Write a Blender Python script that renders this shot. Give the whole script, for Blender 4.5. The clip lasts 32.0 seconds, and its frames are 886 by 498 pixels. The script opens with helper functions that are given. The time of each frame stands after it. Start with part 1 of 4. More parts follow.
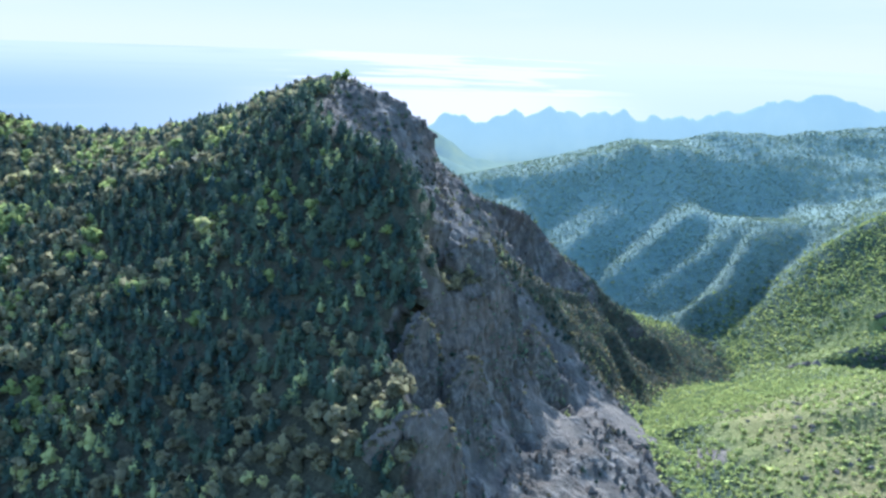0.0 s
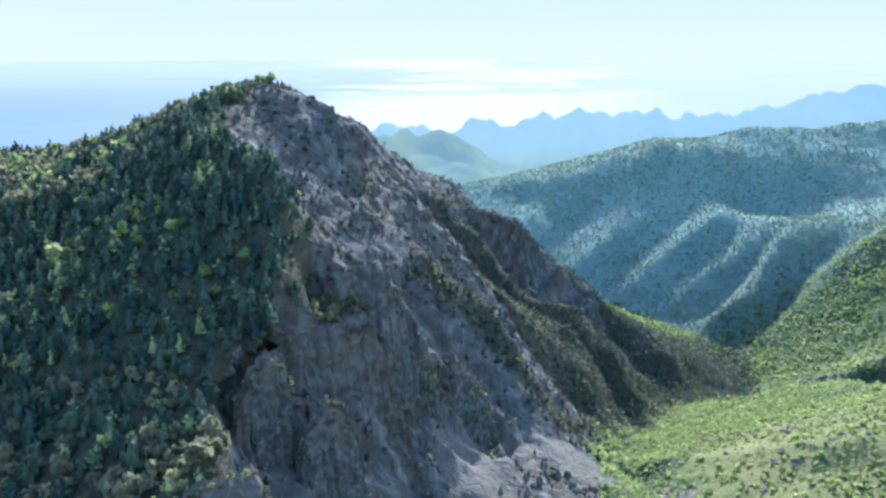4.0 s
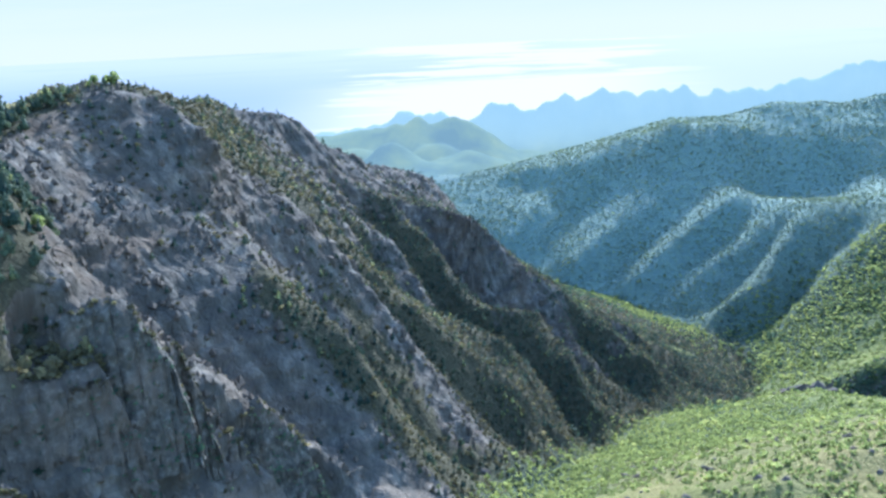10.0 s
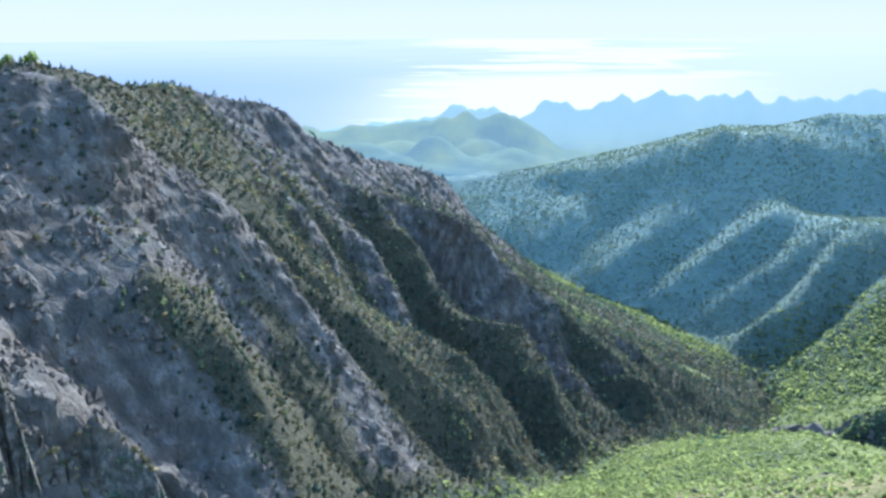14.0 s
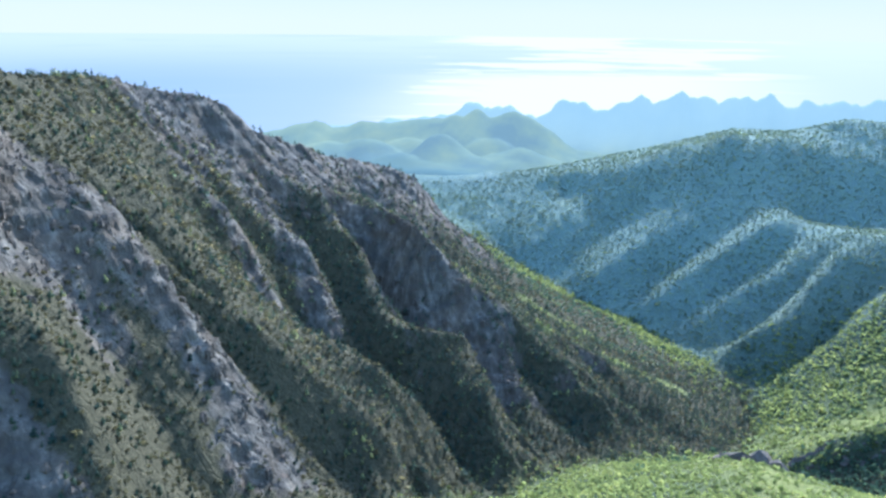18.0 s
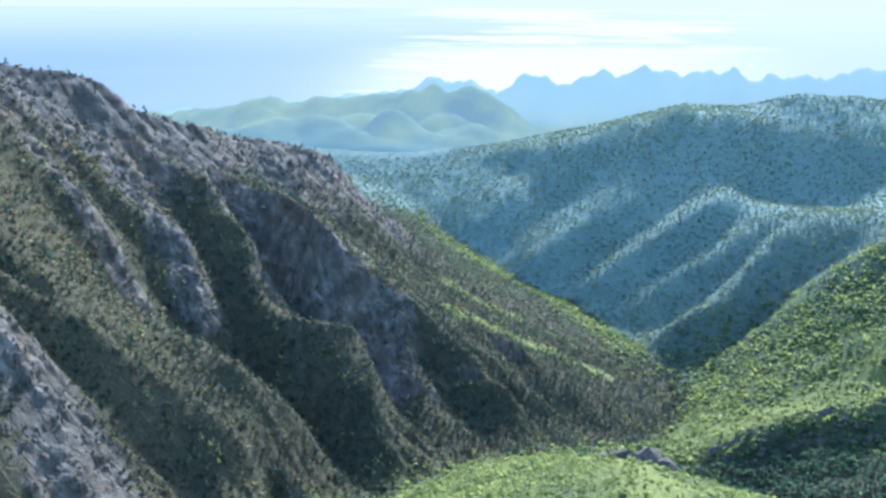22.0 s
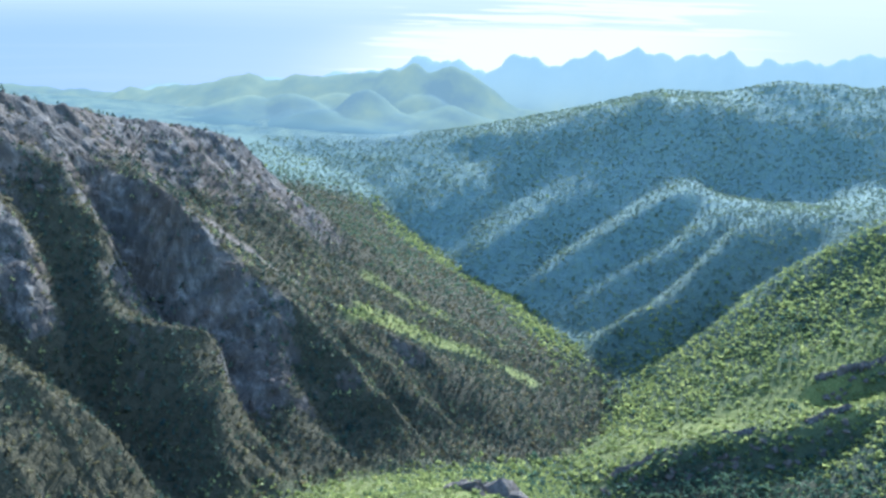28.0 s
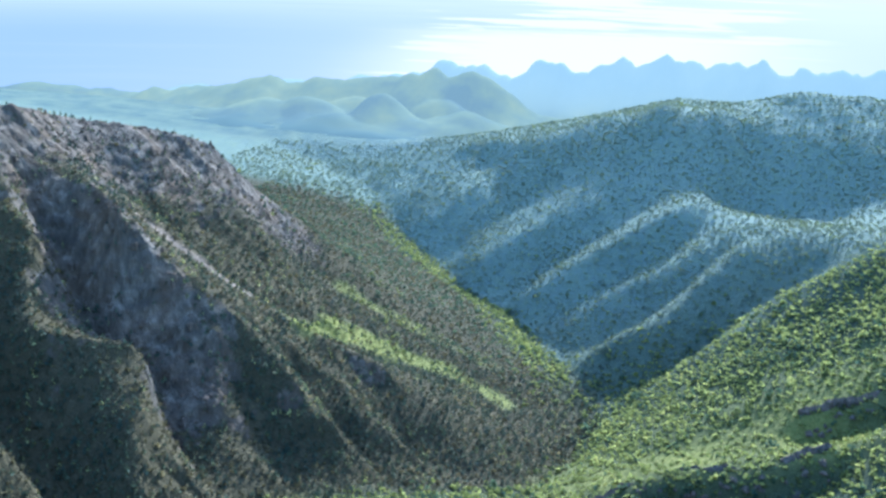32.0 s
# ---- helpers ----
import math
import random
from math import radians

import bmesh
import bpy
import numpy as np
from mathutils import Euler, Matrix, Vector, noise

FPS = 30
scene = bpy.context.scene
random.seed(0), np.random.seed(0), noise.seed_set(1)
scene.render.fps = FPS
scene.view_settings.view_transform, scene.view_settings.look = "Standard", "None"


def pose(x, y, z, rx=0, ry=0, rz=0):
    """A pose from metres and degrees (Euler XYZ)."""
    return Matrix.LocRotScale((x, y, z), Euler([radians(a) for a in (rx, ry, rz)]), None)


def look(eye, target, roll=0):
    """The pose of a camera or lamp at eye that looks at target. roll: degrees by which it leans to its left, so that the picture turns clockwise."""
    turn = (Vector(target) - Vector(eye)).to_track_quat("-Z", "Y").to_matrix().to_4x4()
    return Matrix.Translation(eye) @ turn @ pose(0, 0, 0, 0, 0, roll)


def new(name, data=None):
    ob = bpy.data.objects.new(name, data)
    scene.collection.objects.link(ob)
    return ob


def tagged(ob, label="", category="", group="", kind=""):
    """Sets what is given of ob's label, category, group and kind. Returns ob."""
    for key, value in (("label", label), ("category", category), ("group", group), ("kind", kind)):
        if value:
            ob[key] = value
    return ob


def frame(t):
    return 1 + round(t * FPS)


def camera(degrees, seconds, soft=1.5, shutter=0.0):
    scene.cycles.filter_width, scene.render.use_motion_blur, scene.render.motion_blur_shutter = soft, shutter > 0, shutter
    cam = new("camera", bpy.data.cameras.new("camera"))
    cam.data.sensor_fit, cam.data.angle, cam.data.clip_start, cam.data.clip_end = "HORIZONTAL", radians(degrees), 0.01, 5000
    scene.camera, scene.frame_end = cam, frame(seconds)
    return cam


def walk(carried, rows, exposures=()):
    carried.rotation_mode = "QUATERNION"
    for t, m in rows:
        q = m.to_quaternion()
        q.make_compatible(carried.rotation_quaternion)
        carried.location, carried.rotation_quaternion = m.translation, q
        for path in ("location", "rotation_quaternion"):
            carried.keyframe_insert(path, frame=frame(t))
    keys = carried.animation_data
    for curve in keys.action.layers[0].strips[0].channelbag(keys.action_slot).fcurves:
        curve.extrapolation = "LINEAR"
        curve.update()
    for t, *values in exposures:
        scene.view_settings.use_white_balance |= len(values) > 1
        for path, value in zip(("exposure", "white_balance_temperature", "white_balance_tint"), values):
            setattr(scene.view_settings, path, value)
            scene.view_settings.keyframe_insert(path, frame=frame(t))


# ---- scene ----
cam = camera(52, 32.0, soft=2.7)

# seconds, place (m), then turn to the left, tilt down and roll (degrees)
ROWS = [
    (0, -0, 0, 600, 0, 13.17, 2.322),
    (0.5, 10.01, 8.87, 598.94, 0.399, 13.338, 2.246),
    (1, 19.82, 17.56, 597.78, 0.722, 13.362, 1.991),
    (1.5, 29.31, 25.85, 596.99, 1.134, 13.356, 1.625),
    (2, 38.96, 34.13, 596.39, 1.593, 13.301, 1.095),
    (2.5, 48.07, 42.07, 595.84, 2.095, 13.237, 0.724),
    (3, 56.97, 49.8, 595.31, 2.579, 13.062, 0.545),
    (3.5, 65.59, 57.42, 594.68, 3.081, 12.876, 0.256),
    (5.5, 98.87, 87.3, 591.54, 4.557, 12.802, -1.009),
    (6, 107.1, 94.76, 591.44, 4.8, 13.064, -1.375),
    (6.5, 115.28, 102.29, 591.48, 5.065, 13.405, -1.691),
    (7, 123.91, 110.14, 591.23, 5.291, 13.723, -1.975),
    (7.5, 132.55, 118, 590.79, 5.548, 13.978, -2.18),
    (8, 141.26, 125.41, 590.43, 5.826, 14.082, -2.303),
    (8.5, 150.06, 132.08, 590.44, 6.242, 14.115, -2.461),
    (9, 159.12, 138, 590.61, 6.612, 14.057, -2.521),
    (9.5, 168.01, 143.54, 590.87, 6.961, 13.894, -2.534),
    (10, 176.95, 149.31, 591.16, 7.31, 13.712, -2.559),
    (10.5, 185.73, 155.45, 591.51, 7.655, 13.545, -2.521),
    (11, 194.72, 162.25, 591.89, 8.038, 13.43, -2.395),
    (11.5, 203.76, 169.43, 591.92, 8.475, 13.369, -2.196),
    (12, 212.82, 176.78, 591.67, 9.063, 13.397, -1.823),
    (12.5, 221.75, 184.11, 591.24, 9.705, 13.575, -1.443),
    (13, 230.64, 191.3, 590.71, 10.412, 13.761, -0.984),
    (13.5, 239.5, 198.24, 590.09, 11.216, 13.898, -0.595),
    (14, 248.68, 205.18, 589.37, 11.921, 14.057, -0.278),
    (14.5, 258.12, 212.18, 588.6, 12.587, 14.132, -0.064),
    (16.5, 295.89, 240.36, 586.08, 14.16, 13.964, 0.592),
    (17, 305.22, 247.28, 585.76, 14.319, 13.994, 0.682),
    (17.5, 314.33, 254.24, 585.62, 14.481, 14.081, 0.73),
    (18, 323.45, 261.51, 585.58, 14.554, 14.198, 0.622),
    (18.5, 332.34, 268.79, 585.56, 14.604, 14.34, 0.374),
    (19, 341.12, 276.12, 585.49, 14.571, 14.475, 0.099),
    (19.5, 349.79, 283.55, 585.36, 14.535, 14.632, -0.117),
    (20, 358.45, 291.17, 585.29, 14.403, 14.799, -0.203),
    (20.5, 366.93, 298.87, 585.3, 14.296, 14.964, -0.148),
    (21, 375.28, 306.6, 585.33, 14.119, 15.181, 0.09),
    (21.5, 383.32, 313.8, 585.47, 13.966, 15.472, 0.283),
    (22, 391.47, 321.03, 585.86, 13.798, 15.833, 0.538),
    (22.5, 399.87, 328.58, 586.48, 13.762, 16.202, 0.593),
    (23, 408.74, 336.7, 586.97, 13.667, 16.631, 0.675),
    (23.5, 417.6, 344.86, 587.27, 13.711, 16.97, 0.54),
    (24, 426.33, 352.8, 587.37, 13.756, 17.21, 0.334),
    (24.5, 434.7, 360.68, 587.18, 13.963, 17.351, 0.238),
    (25, 442.75, 368.7, 586.84, 14.168, 17.388, 0.183),
    (25.5, 450.6, 376.75, 586.46, 14.424, 17.349, 0.376),
    (27.5, 481.53, 409.16, 584.98, 15.221, 17.138, 1.18),
    (28, 489.41, 417.25, 584.77, 15.481, 17.165, 1.346),
    (28.5, 497.27, 425.13, 584.69, 15.82, 17.187, 1.35),
    (29, 504.98, 432.73, 584.55, 16.181, 17.237, 1.424),
    (29.5, 512.56, 440.18, 584.33, 16.557, 17.273, 1.596),
    (30, 520.19, 447.87, 584.1, 16.937, 17.28, 1.777),
    (30.5, 527.78, 455.74, 583.95, 17.392, 17.215, 1.783),
    (31, 535.32, 463.68, 583.89, 17.754, 17.131, 1.783),
    (31.5, 542.8, 471.74, 583.77, 18.182, 17.05, 1.804),
    (32, 550.28, 480, 583.56, 18.648, 16.994, 1.876),
]
walk(cam, [(t, pose(x, y, z, 90 - down, 0, left) @ pose(0, 0, 0, 0, 0, roll)) for t, x, y, z, left, down, roll in ROWS],
     [(0.0, 2.37, 4740, 15), (32.0, 2.37, 4740, 15)])

# ---- light ----
SUN_AZ, SUN_EL = 6.0, 29.0          # degrees clockwise from +y, and above the horizon
world = bpy.data.worlds.new("world")
scene.world = world
world.use_nodes = True
wn, wl = world.node_tree.nodes, world.node_tree.links
sky = wn.new("ShaderNodeTexSky")
sky.sky_type = "NISHITA"
sky.sun_disc = False
sky.sun_elevation, sky.sun_rotation = radians(SUN_EL), radians(SUN_AZ)
sky.altitude, sky.air_density, sky.dust_density, sky.ozone_density = 600, 1.3, 2.5, 3.0
wl.new(sky.outputs[0], wn["Background"].inputs[0])
wn["Background"].inputs[1].default_value = 0.15
sun = new("sun", bpy.data.lights.new("sun", "SUN"))
sun.data.energy, sun.data.angle, sun.data.color = 2.9, radians(0.55), (1.0, 0.95, 0.86)
SUN_WAY = Vector((math.sin(radians(SUN_AZ)) * math.cos(radians(SUN_EL)), math.cos(radians(SUN_AZ)) * math.cos(radians(SUN_EL)), math.sin(radians(SUN_EL))))
sun.matrix_world = look(SUN_WAY * 1000, (0, 0, 0))


# ---- materials ----
GLOW = 0.201                         # brightness of the hazy distance beyond the land
HAZE_WHITE, SKY_TOP = (0.97, 0.93, 0.83), (0.86, 0.88, 0.81)
SEA_BLUE, SEA_HAZE = (0.49, 0.595, 0.645), (0.83, 0.85, 0.80)


def material(name):
    m = bpy.data.materials.new(name)
    m.use_nodes = True
    nt = m.node_tree
    return m, nt, nt.nodes["Principled BSDF"]


def node(nt, kind, **values):
    n = nt.nodes.new(kind)
    for k, v in values.items():
        n.inputs[k.replace("_", " ")].default_value = v
    return n


def noise_node(nt, scale, detail=4.0, rough=0.6, coords=None):
    n = node(nt, "ShaderNodeTexNoise", Scale=scale, Detail=detail, Roughness=rough)
    if coords is not None:
        nt.links.new(coords, n.inputs["Vector"])
    return n.outputs["Fac"]


def ramp(nt, fac, stops):
    n = nt.nodes.new("ShaderNodeValToRGB")
    e = n.color_ramp.elements
    while len(e) < len(stops):
        e.new(0.5)
    for el, (p, c) in zip(e, stops):
        el.position, el.color = p, (*c, 1)
    nt.links.new(fac, n.inputs[0])
    return n.outputs[0]


def mix(nt, fac, a, b):
    n = nt.nodes.new("ShaderNodeMix")
    n.data_type = "RGBA"
    for s, v in ((n.inputs[0], fac), (n.inputs[6], a), (n.inputs[7], b)):
        if isinstance(v, (int, float)):
            s.default_value = v
        elif isinstance(v, tuple):
            s.default_value = (*v, 1)
        else:
            nt.links.new(v, s)
    return n.outputs[2]


def maths(nt, op, a, b=0.0, clamp=False):
    n = nt.nodes.new("ShaderNodeMath")
    n.operation, n.use_clamp = op, clamp
    for s, v in zip(n.inputs, (a, b)):
        if isinstance(v, (int, float)):
            s.default_value = v
        else:
            nt.links.new(v, s)
    return n.outputs[0]


def step(nt, v, lo, hi):
    n = nt.nodes.new("ShaderNodeMapRange")
    n.interpolation_type = "SMOOTHSTEP"
    nt.links.new(v, n.inputs[0])
    n.inputs[1].default_value, n.inputs[2].default_value = lo, hi
    return n.outputs[0]


def bump(nt, bsdf, height, strength, distance):
    n = node(nt, "ShaderNodeBump", Strength=strength, Distance=distance)
    nt.links.new(height, n.inputs["Height"])
    nt.links.new(n.outputs[0], bsdf.inputs["Normal"])


def ground_material():
    m, nt, b = material("mountain_ground")
    geo = nt.nodes.new("ShaderNodeNewGeometry")
    pos, nor = geo.outputs["Position"], geo.outputs["True Normal"]
    sep = nt.nodes.new("ShaderNodeSeparateXYZ")
    nt.links.new(nor, sep.inputs[0])
    sp = nt.nodes.new("ShaderNodeSeparateXYZ")
    nt.links.new(pos, sp.inputs[0])
    tall = nt.nodes.new("ShaderNodeMapping")
    tall.inputs["Scale"].default_value = (1.0, 1.0, 0.3)
    nt.links.new(pos, tall.inputs[0])
    big = noise_node(nt, 0.02, 5, 0.6, pos)
    mid = noise_node(nt, 0.11, 6, 0.65, tall.outputs[0])
    fine = noise_node(nt, 0.6, 6, 0.7, pos)
    rock = ramp(nt, mid, [(0.3, (0.03, 0.027, 0.02)), (0.5, (0.068, 0.061, 0.044)), (0.7, (0.23, 0.2, 0.142))])
    rust = ramp(nt, big, [(0.45, (0.095, 0.082, 0.057)), (0.62, (0.145, 0.098, 0.052))])
    rock = mix(nt, 0.35, rock, rust)
    lie = nt.nodes.new("ShaderNodeMapping")
    lie.inputs["Scale"].default_value = (0.05, 0.05, 1.0)
    nt.links.new(pos, lie.inputs[0])
    strata = noise_node(nt, 0.22, 5, 0.7, lie.outputs[0])
    rock = mix(nt, maths(nt, "MULTIPLY", step(nt, strata, 0.52, 0.62), 0.4), rock, (0.075, 0.066, 0.05))
    scrub = ramp(nt, fine, [(0.3, (0.032, 0.03, 0.016)), (0.55, (0.06, 0.053, 0.027)), (0.75, (0.105, 0.087, 0.045))])
    under = ramp(nt, fine, [(0.3, (0.028, 0.039, 0.024)), (0.6, (0.058, 0.068, 0.034)), (0.8, (0.1, 0.098, 0.048))])
    turf = ramp(nt, fine, [(0.3, (0.078, 0.09, 0.022)), (0.52, (0.14, 0.145, 0.036)), (0.75, (0.225, 0.195, 0.066))])
    meadow = nt.nodes.new("ShaderNodeAttribute")
    meadow.attribute_name = "meadow"
    lush = mix(nt, meadow.outputs["Fac"], under, turf)
    dry = nt.nodes.new("ShaderNodeAttribute")
    dry.attribute_name = "dry"
    parched = ramp(nt, fine, [(0.3, (0.09, 0.082, 0.026)), (0.52, (0.16, 0.135, 0.045)), (0.75, (0.25, 0.2, 0.09))])
    lush = mix(nt, maths(nt, "MULTIPLY", dry.outputs["Fac"], maths(nt, "ADD", 0.5, maths(nt, "MULTIPLY", step(nt, big, 0.4, 0.6), 0.5))), lush, parched)
    right = nt.nodes.new("ShaderNodeAttribute")
    right.attribute_name = "lush"
    green = mix(nt, right.outputs["Fac"], scrub, lush)
    hill = nt.nodes.new("ShaderNodeAttribute")
    hill.attribute_name = "hill"
    # wooded ground across the valley, its colour paled and blued to imitate haze
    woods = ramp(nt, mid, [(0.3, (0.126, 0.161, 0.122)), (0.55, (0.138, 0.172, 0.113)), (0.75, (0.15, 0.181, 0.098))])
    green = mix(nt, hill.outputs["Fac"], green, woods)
    coast = nt.nodes.new("ShaderNodeAttribute")
    coast.attribute_name = "coast"
    green = mix(nt, coast.outputs["Fac"], green, ramp(nt, big, [(0.35, (0.075, 0.108, 0.09)), (0.65, (0.12, 0.15, 0.1))]))
    steep = maths(nt, "ADD", sep.outputs[2], maths(nt, "MULTIPLY", maths(nt, "SUBTRACT", mid, 0.5), 0.55))
    bare = nt.nodes.new("ShaderNodeAttribute")
    bare.attribute_name = "bare"
    steep = maths(nt, "SUBTRACT", steep, maths(nt, "MULTIPLY", bare.outputs["Fac"], 0.7))
    veg = step(nt, steep, 0.40, 0.58)
    col = mix(nt, veg, rock, green)
    scree = nt.nodes.new("ShaderNodeAttribute")
    scree.attribute_name = "scree"
    gravel = ramp(nt, fine, [(0.3, (0.09, 0.073, 0.048)), (0.7, (0.175, 0.142, 0.096))])
    col = mix(nt, scree.outputs["Fac"], col, gravel)
    nt.links.new(col, b.inputs["Base Color"])
    b.inputs["Roughness"].default_value = 0.95
    b.inputs["Specular IOR Level"].default_value = 0.03
    crack = node(nt, "ShaderNodeTexVoronoi", Scale=0.16)
    crack.feature = "DISTANCE_TO_EDGE"
    nt.links.new(tall.outputs[0], crack.inputs["Vector"])
    joint = step(nt, crack.outputs["Distance"], 0.0, 0.12)
    relief = maths(nt, "ADD", maths(nt, "ADD", mid, maths(nt, "MULTIPLY", strata, 0.35)), maths(nt, "ADD", maths(nt, "MULTIPLY", fine, 0.45), maths(nt, "MULTIPLY", joint, 0.16)))
    bump(nt, b, relief, 0.9, 3.0)
    return m


def stone_material():
    m, nt, b = material("limestone")
    geo = nt.nodes.new("ShaderNodeNewGeometry")
    pos = geo.outputs["Position"]
    tall = nt.nodes.new("ShaderNodeMapping")
    tall.inputs["Scale"].default_value = (1.0, 1.0, 0.22)
    nt.links.new(pos, tall.inputs[0])
    n = noise_node(nt, 0.35, 6, 0.7, pos)
    streak = noise_node(nt, 0.22, 5, 0.65, tall.outputs[0])
    big = noise_node(nt, 0.045, 3, 0.6, pos)
    grey = ramp(nt, n, [(0.3, (0.03, 0.028, 0.02)), (0.5, (0.075, 0.067, 0.048)), (0.72, (0.2, 0.174, 0.122))])
    col = mix(nt, maths(nt, "MULTIPLY", geo.outputs["Random Per Island"], 0.3), grey, (0.15, 0.12, 0.08))
    col = mix(nt, maths(nt, "MULTIPLY", step(nt, streak, 0.55, 0.7), 0.6), col, (0.06, 0.055, 0.045))
    col = mix(nt, maths(nt, "MULTIPLY", step(nt, big, 0.5, 0.66), 0.45), col, (0.17, 0.125, 0.08))
    info = nt.nodes.new("ShaderNodeObjectInfo")
    col = mix(nt, maths(nt, "MULTIPLY", step(nt, info.outputs["Random"], 0.45, 0.9), 0.5), col, (0.105, 0.078, 0.05))
    # tufts of scrub, and hollows whose shade is painted as dark spots
    pocks = node(nt, "ShaderNodeTexVoronoi", Scale=0.3)
    nt.links.new(tall.outputs[0], pocks.inputs["Vector"])
    spot = maths(nt, "MULTIPLY", maths(nt, "SUBTRACT", 1.0, step(nt, pocks.outputs["Distance"], 0.16, 0.3)), step(nt, n, 0.45, 0.6))
    col = mix(nt, maths(nt, "MULTIPLY", spot, 0.75), col, (0.035, 0.04, 0.022))
    nt.links.new(col, b.inputs["Base Color"])
    b.inputs["Roughness"].default_value = 0.95
    b.inputs["Specular IOR Level"].default_value = 0.03
    bump(nt, b, maths(nt, "ADD", n, maths(nt, "MULTIPLY", streak, 0.6)), 0.9, 1.6)
    return m


def sky_material():
    m, nt, b = material("hazy_sky")
    geo = nt.nodes.new("ShaderNodeNewGeometry")
    sp = nt.nodes.new("ShaderNodeSeparateXYZ")
    nt.links.new(geo.outputs["Position"], sp.inputs[0])
    band = nt.nodes.new("ShaderNodeMapping")
    band.inputs["Scale"].default_value = (0.0006, 0.0, 0.006)
    nt.links.new(geo.outputs["Position"], band.inputs[0])
    veil = noise_node(nt, 1.0, 5, 0.6, band.outputs[0])
    up = step(nt, sp.outputs[2], 540, 800)
    col = mix(nt, up, HAZE_WHITE, SKY_TOP)
    col = mix(nt, maths(nt, "MULTIPLY", step(nt, veil, 0.45, 0.7), 0.5), col, HAZE_WHITE)
    b.inputs["Base Color"].default_value = (0, 0, 0, 1)
    b.inputs["Specular IOR Level"].default_value = 0.0
    nt.links.new(col, b.inputs["Emission Color"])
    b.inputs["Emission Strength"].default_value = GLOW
    return m


def leaf_material(name, dark, light, rare, through_=0.25):
    """Foliage: the tone differs from plant to plant (attribute and object) and from tuft to tuft."""
    m, nt, b = material(name)
    geo = nt.nodes.new("ShaderNodeNewGeometry")
    info = nt.nodes.new("ShaderNodeObjectInfo")
    tone = nt.nodes.new("ShaderNodeAttribute")
    tone.attribute_name = "tone"
    big = noise_node(nt, 0.018, 3, 0.6, geo.outputs["Position"])
    plant = maths(nt, "FRACT", maths(nt, "ADD", tone.outputs["Fac"], info.outputs["Random"]))
    tuft = maths(nt, "MULTIPLY", maths(nt, "SUBTRACT", geo.outputs["Random Per Island"], 0.5), 0.3)
    patch = maths(nt, "MULTIPLY", maths(nt, "SUBTRACT", big, 0.5), 0.9)
    fac = maths(nt, "ADD", maths(nt, "MULTIPLY", plant, 0.75), maths(nt, "ADD", maths(nt, "ADD", tuft, patch), 0.12), True)
    half = tuple(0.6 * l + 0.4 * d for l, d in zip(light, dark))
    col = ramp(nt, fac, [(0.0, dark), (0.5, half), (0.82, light), (0.97, rare)])
    nt.links.new(col, b.inputs["Base Color"])
    b.inputs["Roughness"].default_value = 0.7
    b.inputs["Specular IOR Level"].default_value = 0.06
    tr = nt.nodes.new("ShaderNodeBsdfTranslucent")
    nt.links.new(col, tr.inputs[0])
    ms = nt.nodes.new("ShaderNodeMixShader")
    ms.inputs[0].default_value = through_
    nt.links.new(b.outputs[0], ms.inputs[1])
    nt.links.new(tr.outputs[0], ms.inputs[2])
    nt.links.new(ms.outputs[0], nt.nodes["Material Output"].inputs[0])
    return m


def far_material():
    m, nt, b = material("hazed_far_hills")
    geo = nt.nodes.new("ShaderNodeNewGeometry")
    sp = nt.nodes.new("ShaderNodeSeparateXYZ")
    nt.links.new(geo.outputs["Position"], sp.inputs[0])
    n = noise_node(nt, 0.006, 6, 0.62, geo.outputs["Position"])
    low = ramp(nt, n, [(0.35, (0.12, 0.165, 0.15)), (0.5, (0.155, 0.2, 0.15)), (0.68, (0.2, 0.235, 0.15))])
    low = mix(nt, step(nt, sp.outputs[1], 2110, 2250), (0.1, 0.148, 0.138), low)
    # haze painted in: bluer with distance, paler towards the mountains' foot
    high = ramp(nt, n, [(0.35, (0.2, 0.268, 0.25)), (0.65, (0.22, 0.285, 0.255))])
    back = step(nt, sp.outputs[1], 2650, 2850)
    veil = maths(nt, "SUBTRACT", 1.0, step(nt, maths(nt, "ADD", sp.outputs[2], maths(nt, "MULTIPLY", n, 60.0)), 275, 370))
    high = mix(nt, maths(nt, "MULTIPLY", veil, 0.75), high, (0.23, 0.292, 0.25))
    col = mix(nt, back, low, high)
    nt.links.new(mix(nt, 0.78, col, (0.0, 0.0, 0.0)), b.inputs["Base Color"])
    b.inputs["Roughness"].default_value = 1.0
    b.inputs["Specular IOR Level"].default_value = 0.0
    # the land's own glow stands in for the haze before it
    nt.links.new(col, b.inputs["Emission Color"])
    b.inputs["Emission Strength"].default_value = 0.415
    return m


